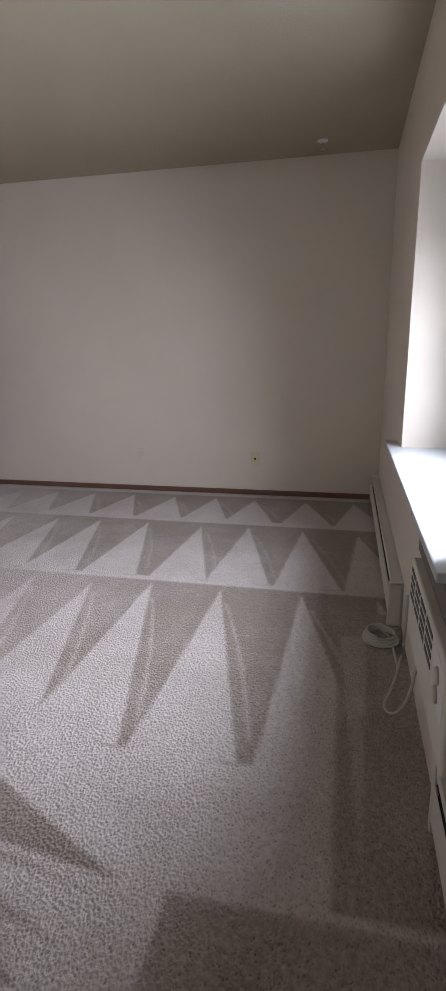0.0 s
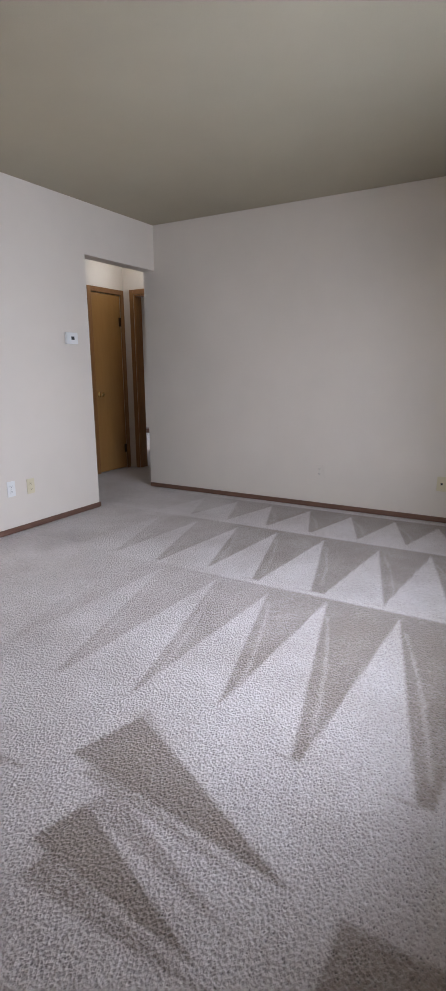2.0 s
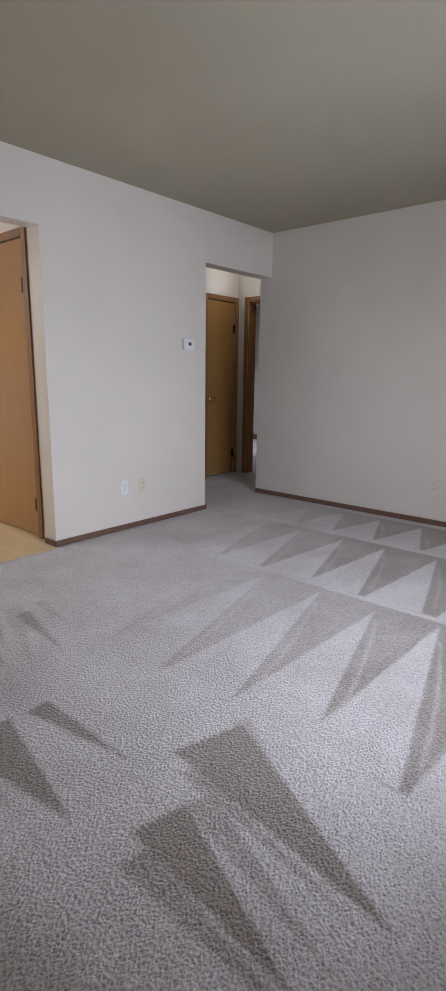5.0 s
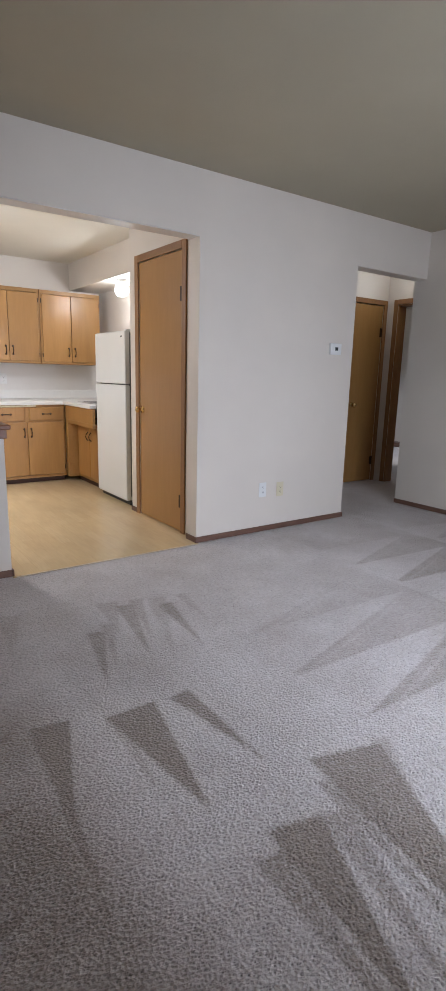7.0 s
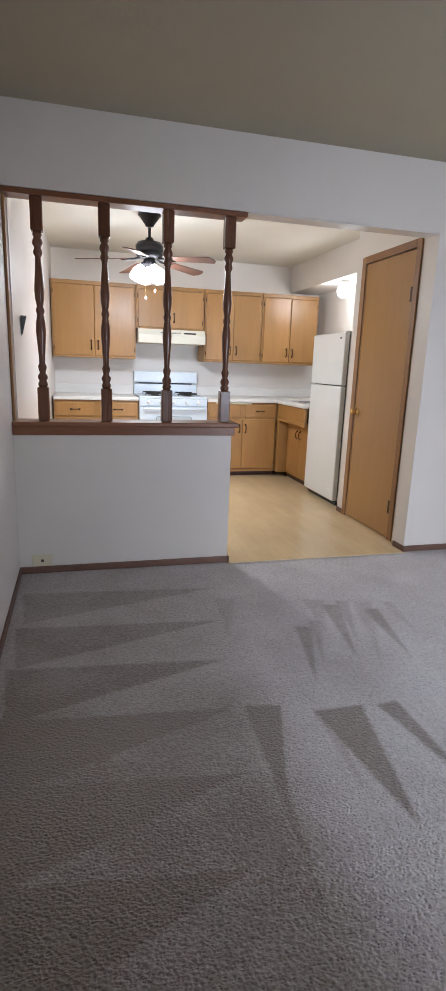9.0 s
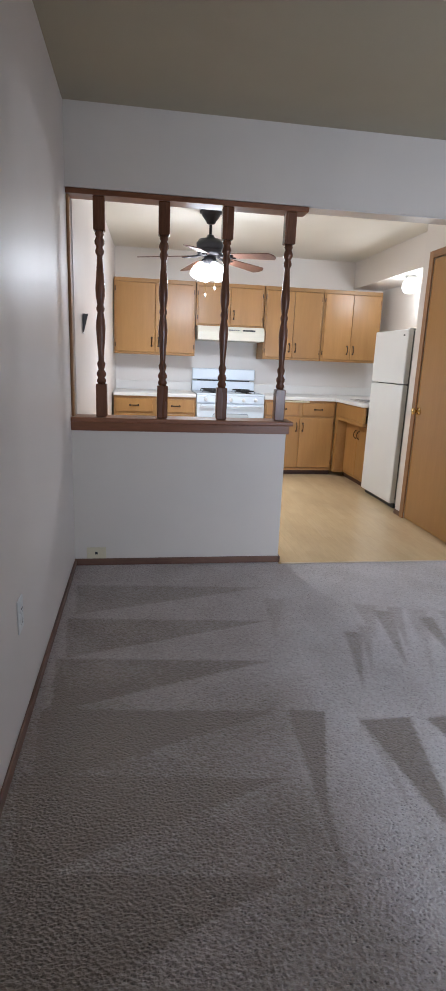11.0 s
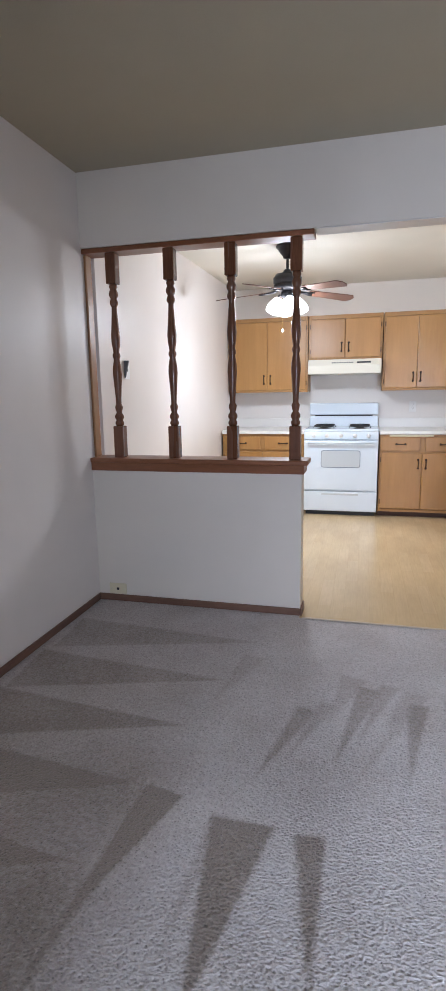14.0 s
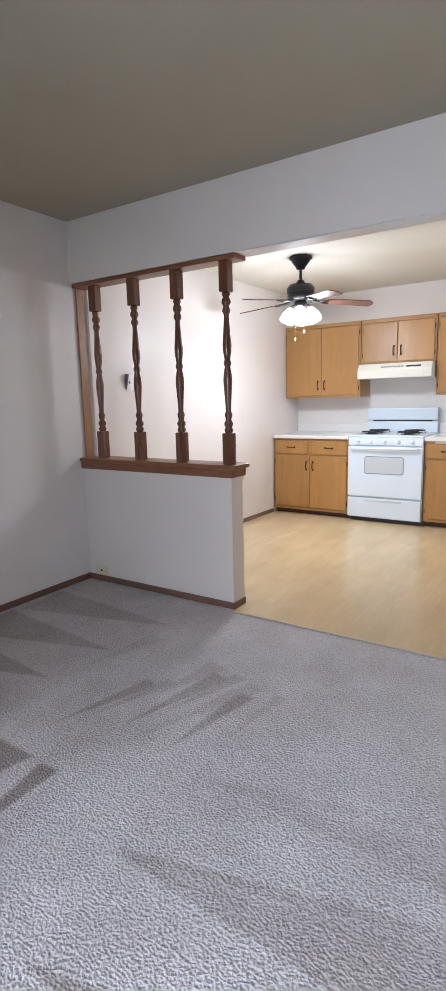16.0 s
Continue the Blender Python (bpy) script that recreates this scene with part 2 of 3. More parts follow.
def obj(name, bm, material):
    bmesh.ops.recalc_face_normals(bm, faces=bm.faces)
    me = bpy.data.meshes.new(name)
    bm.to_mesh(me)
    bm.free()
    me.materials.append(material)
    return new(name, me)


def part(name, bm, material, parent, label=""):
    ob = obj(name, bm, material)
    ob.parent = parent
    return tagged(ob, label)


def thing(name, m, label, category, group=""):
    ob = new(name)
    ob.matrix_world = m
    ob.empty_display_size = 0.1
    return tagged(ob, label, category, group)


def structure(name, bm, material, label, category):
    return tagged(obj(name, bm, material), label, category, kind="structure")


# ---- plan ----
LX = 5.05            # living room, west to east
WY = -3.728           # inner face of the window wall
KT = 0.13            # thickness of the divider
HC = 2.51            # living room ceiling
KC = 2.45            # kitchen and hall ceiling
HEAD = 2.112         # underside of the header
KW = 0.11           # kitchen west wall
KE = 3.30            # kitchen east wall
KN = 3.40            # kitchen north wall
HN = 1.08            # hall north wall
HX = 5.87            # hall east wall
WIN0, WIN1, WSILL, WHEAD = 1.95, 3.46, 0.68, 1.98

structure("wall_divider", boxes(
    (0, 1.278, 0, KT, 0, 0.84), (0, LX, 0, KT, HEAD, HC), (2.59, 4.125, 0, KT, 0, HEAD)), WALL,
    "off-white painted wall with wide kitchen opening and hall opening", "wall")
structure("wall_west", boxes((-0.12, 0, -4.1, KT, 0, HC)), WALL_SATIN,
          "off-white satin painted living room side wall", "wall")
kw = bmesh.new()
kv = [[kw.verts.new((x, y, z)) for x, y in ((-0.12, KT), (0.02, KT), (KW + 0.003, KN), (-0.12, KN))] for z in (0, HC)]
kw.faces.new(kv[0][::-1])
kw.faces.new(kv[1])
for i in range(4):
    kw.faces.new((kv[0][i], kv[0][(i + 1) % 4], kv[1][(i + 1) % 4], kv[1][i]))
structure("wall_kitchen_west", kw, WALL_SATIN,
          "off-white satin painted kitchen side wall", "wall")
structure("wall_east", boxes((LX, LX + 0.12, -4.1, KT, 0, HC)), WALL,
          "plain off-white painted end wall of living room", "wall")
structure("wall_south", boxes(
    (0, WIN0, -4.1, WY, 0, HC), (WIN1, LX, -4.1, WY, 0, HC),
    (WIN0, WIN1, -4.1, WY, 0, WSILL), (WIN0, WIN1, -4.1, WY, WHEAD, HC)), WALL,
    "thick off-white outer wall with deep window recess", "wall")
structure("ceiling", boxes((-0.12, LX + 0.12, -4.1, 0, HC, HC + 0.1)), CEIL_DIM,
          "textured white living room ceiling, darkened in colour for its dim light", "ceiling")
structure("ceiling_kitchen", boxes((-0.12, KE + 0.12, KT, KN + 0.1, KC, KC + 0.15)), KCEIL,
          "white kitchen ceiling", "ceiling")
structure("ceiling_hall", boxes((KE + 0.12, HX + 0.12, KT, HN + 0.7, KC, KC + 0.15)), KCEIL,
          "white hall ceiling", "ceiling")
structure("wall_kitchen_north", boxes((-0.12, KE + 0.12, KN, KN + 0.12, 0, KC)), WALL,
          "off-white painted kitchen back wall", "wall")
structure("wall_kitchen_east", boxes((KE, KE + 0.12, KT, KN, 0, KC)), WALL,
          "off-white painted kitchen side wall behind refrigerator", "wall")
structure("wall_closet", boxes(
    (2.63, 2.72, KT, 0.275, 0, KC), (2.63, 2.72, 0.975, 1.14, 0, KC), (2.63, 2.72, 0.275, 0.975, 2.085, KC),
    (2.72, KE, 1.05, 1.14, 0, KC)), WALL, "off-white painted closet wall beside the kitchen", "wall")
structure("soffit", boxes((2.93, KE, 1.14, KN, 2.15, KC)), WALL,
          "off-white dropped soffit above the sink counter", "soffit")
structure("wall_hall_north", boxes(
    (KE + 0.12, 5.31, HN, HN + 0.1, 0, KC), (5.80, HX, HN, HN + 0.1, 0, KC), (5.31, 5.80, HN, HN + 0.1, 2.045, KC)),
    WALL, "off-white painted hall wall around a linen closet", "wall")
structure("wall_linen_closet", boxes((5.2, HX, HN + 0.62, HN + 0.7, 0, KC), (5.12, 5.2, HN + 0.1, HN + 0.7, 0, KC)),
          WALL, "plain closet inner walls", "wall")
structure("wall_hall_south", boxes((LX + 0.12, HX + 0.12, 0.01, KT, 0, KC)), WALL, "off-white painted hall wall", "wall")
structure("wall_hall_east", boxes(
    (HX, HX + 0.12, 0.93, HN + 0.7, 0, KC), (HX, HX + 0.12, KT, 0.19, 0, KC), (HX, HX + 0.12, 0.19, 0.93, 2.045, KC)),
    WALL, "off-white painted hall wall around the bedroom doorway", "wall")
structure("wall_bedroom", boxes(
    (9.1, 9.2, -3.1, 4.0, 0, KC), (HX + 0.12, 7.2, 4.0, 4.1, 0, KC), (8.6, 9.2, 4.0, 4.1, 0, KC), (7.2, 8.6, 4.0, 4.1, 0, 0.8), (7.2, 8.6, 4.0, 4.1, 2.1, KC), (HX, HX + 0.12, HN + 0.7, 4.1, 0, KC),
    (HX, HX + 0.12, -3.1, 0.01, 0, KC),
    (HX, 9.2, -3.2, -3.1, 0, KC)),
    WALL, "pale bedroom walls with one window opening", "wall")
structure("ceiling_bedroom", boxes((HX + 0.12, 9.2, -3.2, 4.1, KC, KC + 0.15)), KCEIL, "white bedroom ceiling", "ceiling")


# ---- floors ----
def wedge(px, py, x0, y0, w, x1, y1):
    """How far inside a brush mark each place lies: wide (w) at x0, y0 and pointed at x1, y1."""
    dx, dy = x1 - x0, y1 - y0
    ln = math.hypot(dx, dy)
    u = ((px - x0) * dx + (py - y0) * dy) / ln ** 2
    v = (-(px - x0) * dy + (py - y0) * dx) / ln
    inside = np.minimum(np.minimum(u * ln, (1 - u) * ln), w / 2 * (1 - u) - np.abs(v))
    return np.clip(inside / 0.013 + 0.5, 0, 1)


def streak(px, py, x0, y0, x1, y1, w):
    """A narrow line of even width, bowed a little to the south."""
    ln = math.hypot(x1 - x0, y1 - y0)
    u = ((px - x0) * (x1 - x0) + (py - y0) * (y1 - y0)) / ln ** 2
    v = (-(px - x0) * (y1 - y0) + (py - y0) * (x1 - x0)) / ln + 0.02 * np.sin(np.clip(u, 0, 1) * math.pi)
    return np.clip((w / 2 - np.abs(v)) / 0.012 + 0.5, 0, 1) * (u > 0) * (u < 1)


def pile_lay_shade(px, py):
    """The lay of the carpet's pile: 0 lies towards the window, 1 away from it. Shade by the west wall is added in."""
    rng = np.random.RandomState(4)
    f = np.full(px.shape, 0.28)
    # three rows of vacuum strokes along the east end; the light strokes taper eastwards
    for x0, x1, slant, wide, tips in (
            (1.97, 3.13, 0.135, 0.37, (-3.64, -3.27, -2.86, -2.48, -2.16, -1.81, -1.42, -1.06, -0.70)),
            (3.25, 4.15, 0.09, 0.345, (-3.56, -3.20, -2.83, -2.50, -2.10, -1.73, -1.40, -1.03, -0.68)),
            (4.30, 4.87, 0.04, 0.36, (-3.54, -3.17, -2.76, -2.43, -2.08, -1.71, -1.35, -1.0, -0.65))):
        fade = np.clip((-0.95 - py) / 1.6, 0.04, 1) if x0 < 3 else np.clip((-0.3 - py) / 1.4, 0.15, 1)
        row = np.clip((px - x0) / 0.02, 0, 1) * np.clip((x1 + 0.09 - px) / 0.02, 0, 1)
        light = np.zeros(px.shape)
        for y in tips:
            j = rng.uniform(-0.04, 0.04)
            light = np.maximum(light, wedge(px, py, x0, y - slant, wide * rng.uniform(0.93, 1.0), x1 + j, y))
            # a thin second edge left by the brush head
            s = streak(px, py, x0 + 0.10, y - slant - wide * 0.45 - 0.035, x1 - 0.12, y - 0.06, 0.016)
            light = np.maximum(light, (0.36 if x0 < 3 else 0.2) * s)
        f = f * (1 - row) + row * (0.28 + fade * ((0.90 - 0.88 * light) - 0.28))
    # short dark strokes in front of the window
    for a in ((1.785, -2.205, 0.275, 1.56, -2.97), (1.44, -2.335, 0.17, 1.31, -2.87), (1.49, -1.615, 0.09, 1.53, -2.08),
              (1.285, -1.605, 0.20, 1.27, -2.17), (1.01, -1.535, 0.13, 0.92, -2.02), (1.42, -0.955, 0.085, 1.28, -1.42),
              (1.67, -0.74, 0.10, 1.54, -1.28), (1.86, -0.83, 0.085, 1.79, -1.33)):
        k = 0.72 if a[1] < -1.4 else 0.45
        f = np.maximum(f, 0.28 + k * wedge(px, py, *a))
    f = np.maximum(f, 0.8 * np.clip((1.57 - px) / 0.02, 0, 1) * np.clip((-3.08 - py) / 0.02, 0, 1) * np.clip((px - 1.1) / 0.2, 0, 1))
    # strokes pushed along the foot of the window wall
    f = np.maximum(f, 0.82 * np.clip((-3.44 - py) / 0.03, 0, 1) * np.clip((px - 1.57) / 0.02, 0, 1) * np.clip((3.05 - px) / 0.03, 0, 1))
    f = f - 0.25 * wedge(px, py, 2.80, -3.52, 0.11, 1.7, -3.53)
    # fainter second passes beside the strongest strokes
    for a, k in (((1.93, -2.22, 0.07, 1.70, -2.64), 0.3), ((1.63, -2.26, 0.06, 1.52, -2.94), 0.42), ((1.56, -2.37, 0.10, 1.40, -2.90), 0.38),
                 ((1.31, -2.38, 0.09, 1.27, -2.98), 0.42), ((1.50, -0.90, 0.07, 1.37, -1.30), 0.3), ((1.75, -0.70, 0.08, 1.62, -1.14), 0.3),
                 ((0.96, -1.66, 0.05, 0.90, -2.3), 0.3), ((1.20, -1.64, 0.04, 1.18, -2.15), 0.25), ((2.00, -0.76, 0.07, 1.95, -1.14), 0.2),
                 ((1.60, -0.66, 0.12, 1.50, -1.05), 0.22), ((1.86, -0.74, 0.10, 1.62, -1.36), 0.18), ((1.12, -0.55, 0.12, 1.02, -1.0), 0.16)):
        f = np.maximum(f, 0.28 + k * wedge(px, py, *a))
    # strokes that start at the west wall and run out into the room
    for i, y in enumerate((-0.41, -0.82, -1.19, -1.54, -1.87, -2.2, -2.55)):
        f = np.maximum(f, 0.28 + (0.28 + 0.05 * min(i, 2)) * wedge(px, py, 0.06, y - 0.08, 0.37, 1.10 - 0.07 * i, y + 0.01))
    # the flattened patch by the west wall, with the dimmer light there darkened in
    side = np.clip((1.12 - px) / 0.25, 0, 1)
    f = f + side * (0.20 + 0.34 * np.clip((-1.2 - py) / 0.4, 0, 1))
    return f


def carpet(name, x0, x1, y0, y1, step, marks, label):
    nx, ny = max(2, int((x1 - x0) / step)), max(2, int((y1 - y0) / step))
    xs, ys = np.linspace(x0, x1, nx + 1), np.linspace(y0, y1, ny + 1)
    px, py = np.meshgrid(xs, ys)
    co = np.stack([px.ravel(), py.ravel(), np.zeros(px.size)], 1)
    i = (np.arange(ny)[:, None] * (nx + 1) + np.arange(nx)).ravel()
    me = bpy.data.meshes.new(name)
    me.from_pydata(co.tolist(), [], np.stack([i, i + 1, i + nx + 2, i + nx + 1], 1).tolist())
    at = me.attributes.new("pile_lay_shade", "FLOAT", "POINT")
    at.data.foreach_set("value", (pile_lay_shade(px.ravel(), py.ravel()) if marks else np.full(px.size, 0.4)).astype(np.float32))
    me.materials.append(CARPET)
    return tagged(new(name, me), label, "carpet", kind="structure")


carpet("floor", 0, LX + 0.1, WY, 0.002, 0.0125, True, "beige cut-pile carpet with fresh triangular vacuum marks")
carpet("floor_hall", 4.0, HX + 0.1, 0.002, HN + 0.7, 0.1, False, "beige cut-pile hall carpet")
carpet("floor_bedroom", HX + 0.1, 9.1, -3.1, 4.0, 0.2, False, "beige cut-pile bedroom carpet")
structure("floor_kitchen", boxes((0, KE, KT, KN, -0.04, 0.004), (1.278, 2.59, -0.035, KT, -0.04, 0.004)), VINYL,
          "pale wood-look vinyl kitchen floor", "floor")
structure("floor_slab", boxes((-0.12, 9.2, -4.1, 4.1, -0.2, -0.045)), GREY, "plain floor slab", "floor")
BEIGE_STRIP = paint("beige_strip_paint", (0.62, 0.52, 0.38), 0.9, 0.05)
strip = structure("threshold", boxes((1.292, 2.577, -0.047, -0.033, 0.0045, 0.008), bevel=0.003), BEIGE_STRIP,
                  "narrow beige carpet strip at kitchen opening", "trim")
structure("ground", boxes((-300, 300, -300, 300, -3.2, -3.0)), GROUND, "grassy ground outside the windows", "ground")

# ---- baseboards ----
BH, BT = 0.045, 0.012


def baseboard(x0, x1, y0, y1, along="x", h=BH):
    bm = boxes((x0, x1, y0, y1, 0.002, h), bevel=0.004, segs=2)
    return structure("baseboard", bm, BASE if along == "x" else BASE_Y, "narrow dark-stained wooden baseboard", "baseboard")


baseboard(0, 1.278, -BT, -0.0005)
baseboard(1.2785, 1.278 + BT, -BT, KT, "y")
baseboard(2.59, 4.125, -BT, -0.0005)
baseboard(4.1255, 4.125 + BT, -BT, KT, "y")
baseboard(2.59 - BT, 2.5895, -BT, 0.13, "y")
baseboard(0.0005, BT, WY, -BT - 0.001, "y")
baseboard(LX - BT, LX - 0.0005, WY, KT, "y")
kb = baseboard(0.0005, BT, 0, 2.63, "y")
kb.matrix_world = pose(0.02, KT, 0, 0, 0, -1.57)
baseboard(2.63 - BT, 2.6295, 1.03, 1.14, "y")
baseboard(0, 1.90, WY, WY + BT)
baseboard(8.9, 9.099, 2.0, 4.0, "y", 0.08)


# ---- divider rail with turned balusters ----
def baluster_mesh(h):
    k = h / 1.15
    r = [(0.020, 0), (0.026, 0.012), (0.026, 0.022), (0.019, 0.034), (0.027, 0.048), (0.027, 0.060), (0.016, 0.078),
         (0.022, 0.10), (0.024, 0.112), (0.016, 0.128), (0.017, 0.16), (0.022, 0.23), (0.027, 0.30), (0.025, 0.34),
         (0.017, 0.385), (0.023, 0.40), (0.023, 0.41), (0.017, 0.425), (0.025, 0.47), (0.027, 0.51), (0.022, 0.57),
         (0.016, 0.65), (0.015, 0.675), (0.024, 0.692), (0.024, 0.703), (0.017, 0.72), (0.027, 0.738), (0.027, 0.752),
         (0.018, 0.772), (0.025, 0.785), (0.020, 0.80)]
    z0 = 0.185 * k
    span = (h - 0.185 * k - 0.165 * k) / 0.80
    return lathe([(a, z0 + b * span) for a, b in r], 20), z0, h - 0.165 * k


rail = thing("divider_rail", pose(0, 0, 0), "dark-stained wooden cap and top rail of the half wall", "rail")
part("cap", boxes((0.001, 1.315, -0.03, KT + 0.03, 0.885, 0.912), bevel=0.006, segs=2), RAIL, rail)
apron = boxes((0.001, 1.293, -0.018, 0.0, 0.835, 0.885), (0.001, 1.293, KT, KT + 0.018, 0.835, 0.885),
              (1.278, 1.293, 0.0, KT, 0.835, 0.885), (0.001, 1.278, 0.0, KT, 0.841, 0.885), bevel=0.002)
part("apron", apron, RAIL, rail)
part("top_rail", boxes((0.001, 1.33, 0.005, 0.125, HEAD - 0.028, HEAD - 0.001), bevel=0.004), RAIL, rail)
part("side_strip", boxes((0.001, 0.016, 0.03, 0.10, 0.912, HEAD - 0.028), bevel=0.003), TRIM, rail)
z_lo, z_hi = 0.912, HEAD - 0.028
for x in (0.172, 0.523, 0.877, 1.236):
    b = thing("baluster", pose(x, 0.050, z_lo), "dark-stained turned wooden baluster on the half wall", "baluster", "balusters on the half wall")
    bm, z0, z1 = baluster_mesh(z_hi - z_lo)
    part("spindle", bm, SPIN, b)
    part("lower_block", boxes((-0.031, 0.031, -0.031, 0.031, 0, z0), bevel=0.004), SPIN, b)
    part("upper_block", boxes((-0.031, 0.031, -0.031, 0.031, z1, z_hi - z_lo), bevel=0.004), SPIN, b)


# ---- doors ----
def knob_mesh(m):
    return lathe([(0.030, 0), (0.030, 0.006), (0.014, 0.010), (0.011, 0.030), (0.020, 0.036), (0.027, 0.048), (0.026, 0.058), (0.012, 0.066)], 20, m)


def slab_door(name, m, w, h, label, knob_at, hinge_at, depth=0.035):
    """A flush door in its frame; x runs along the wall, the room side is -y."""
    d = tagged(new(name), label, "door", kind="structure")
    d.matrix_world = m
    part("slab", boxes((0.0045, w - 0.0045, 0.001, 0.001 + depth, 0.012, h - 0.005), bevel=0.002), DOOR, d)
    t = 0.055
    part("left_casing", boxes((-t, 0.003, -0.014, 0.0, 0.002, h + t), bevel=0.004, segs=2), TRIM, d)
    part("right_casing", boxes((w - 0.003, w + t, -0.014, 0.0, 0.002, h + t), bevel=0.004, segs=2), TRIM, d)
    part("head_casing", boxes((0.003, w - 0.003, -0.0145, 0.0, h, h + t), bevel=0.004, segs=2), TRIM_Y, d)
    if knob_at is not None:
        part("knob", knob_mesh(pose(knob_at, 0.001, 0.92, 90)), BRASS, d, "polished brass door knob")
    for z in (0.25, h - 0.30):
        part("hinge", boxes((hinge_at - 0.030, hinge_at + 0.006, -0.007, 0.002, z - 0.05, z + 0.05), bevel=0.0015), HANDLE, d)
    return d


# closet door faces the kitchen: its room side is -x
slab_door("door_1", pose(2.63, 0.975, 0, 0, 0, -90), 0.70, 2.083, "closed flush honey-brown wooden closet door", 0.05, 0.692)
slab_door("door_2", pose(5.31, HN, 0), 0.49, 2.04, "closed flush brown wooden linen closet door", 0.06, 0.482)
frame_2 = tagged(new("door_3"), "brown wooden frame of an open bedroom doorway", "door frame", kind="structure")
frame_2.matrix_world = pose(HX, 0.93, 0, 0, 0, -90)
part("left_casing", boxes((-0.055, 0.0, -0.014, 0.0, 0.002, 2.10), bevel=0.004), TRIM, frame_2)
part("right_casing", boxes((0.74, 0.795, -0.014, 0.0, 0.002, 2.10), bevel=0.004), TRIM, frame_2)
part("head_casing", boxes((0.0, 0.74, -0.0145, 0.0, 2.045, 2.10), bevel=0.004), TRIM, frame_2)
part("left_jamb", boxes((0.0005, 0.018, 0.0, 0.12, 0.002, 2.044)), TRIM, frame_2)
part("right_jamb", boxes((0.722, 0.7395, 0.0, 0.12, 0.002, 2.044)), TRIM, frame_2)
part("head_jamb", boxes((0.018, 0.722, 0.0, 0.12, 2.027, 2.044)), TRIM, frame_2)


GLOSS = paint("gloss_glare_paint", (0.78, 0.765, 0.74), 0.16, 0.03, 0.6)
structure("trim_header", boxes((1.333, 2.588, 0.002, KT - 0.002, HEAD - 0.006, HEAD - 0.0005), bevel=0.002), GLOSS,
          "glossy white strip added under the header to carry the lamp glare", "trim")


# ---- windows ----
def window(name, m, w, h, label):
    d = tagged(new(name), label, "window", kind="structure")
    d.matrix_world = m
    f = 0.05
    part("window_frame", boxes((0, w, 0, 0.06, 0, f), (0, w, 0, 0.06, h - f, h), (0, f, 0, 0.06, f, h - f), (w - f, w, 0, 0.06, f, h - f),
                               (w / 2 - 0.03, w / 2 + 0.03, 0, 0.06, f, h - f)), PLASTIC, d)
    for x0, x1 in ((f, w / 2 - 0.03), (w / 2 + 0.03, w - f)):
        p = part("pane", boxes((x0, x1, 0.028, 0.032, f, h - f)), GLASS, d)
        p.visible_shadow = False
    return d


window("window_1", pose(WIN0, -4.06, WSILL), WIN1 - WIN0, WHEAD - WSILL, "white framed living room window in deep recess")
window("window_2", pose(7.2, 4.03, 0.8), 1.4, 1.3, "white framed bedroom window")
structure("window_sill", boxes((WIN0 - 0.1, 3.68, -4.0, -3.662, WSILL + 0.002, WSILL + 0.03), bevel=0.005, segs=2), SILL,
          "deep glossy white painted window sill", "sill")


# ---- kitchen cabinets ----
def pull(m, ln=0.085):
    """A bronze bow pull, standing on z, at the face -y."""
    pts = [(0, -0.002 - 0.024 * math.sin(math.pi * i / 10) ** 0.6, -ln / 2 + ln * i / 10) for i in range(11)]
    bm = tube([m @ Vector(p) for p in pts], 0.0052, 8)
    for s in (-1, 1):
        lathe([(0.010, 0), (0.011, 0.003), (0.006, 0.006)], 10, m @ pose(0, -0.001, s * ln / 2, 90), bm)
    return bm


def cabinet(name, m, w, d, h, rows, label, toe=0.0, hinges=True, group="kitchen cabinets"):
    """A cabinet whose face looks along -y. rows: (z0, z1, number of fronts, kind)."""
    c = thing(name, m, label, "cabinet", group)
    part("body", boxes((0.0015, w - 0.0015, 0.02, d, toe, h), bevel=0.0015), CABF, c)
    if toe:
        part("toe_kick", boxes((0.002, w - 0.002, 0.065, 0.085, 0.003, toe)), TOE, c)
    # face frame
    rail_w = 0.032
    ff = boxes((0.002, rail_w, 0.0, 0.02, toe, h), (w - rail_w, w - 0.002, 0.0, 0.02, toe, h), (rail_w, w - rail_w, 0.0, 0.02, h - 0.04, h),
               (rail_w, w - rail_w, 0.0, 0.02, toe, toe + 0.03), bevel=0.0012)
    if len(rows) > 1:
        box(ff, rail_w, w - rail_w, 0.0, 0.02, rows[0][1], rows[1][0], 0.001)
    part("face_frame", ff, CABF, c)
    for z0, z1, n, kind in rows:
        lo, hi, gap = 0.022, w - 0.022, 0.004 if kind == "door" else 0.05
        fw = (hi - lo - gap * (n - 1)) / n
        for i in range(n):
            x0 = lo + i * (fw + gap)
            f = part(kind, boxes((x0, x0 + fw, -0.014, 0.004, z0 - 0.01, z1 + 0.01), bevel=0.005, segs=2), CAB, c)
            if kind == "drawer":
                part("pull", pull(pose(x0 + fw / 2, -0.014, (z0 + z1) / 2, 0, 90, 0)), HANDLE, f, "dark bronze bow pull")
            else:
                px = x0 + fw - 0.035 if i % 2 == 0 else x0 + 0.035
                pz = z1 - 0.10 if toe else z0 + 0.10
                part("pull", pull(pose(px, -0.014, pz)), HANDLE, f, "dark bronze bow pull")
                if hinges:
                    hx = x0 - 0.002 if i % 2 == 0 else x0 + fw + 0.002
                    for hz in (z0 + 0.06, z1 - 0.06):
                        part("hinge", boxes((hx - 0.007, hx + 0.007, -0.010, 0.004, hz - 0.024, hz + 0.024), bevel=0.002), HANDLE, f)
    return c


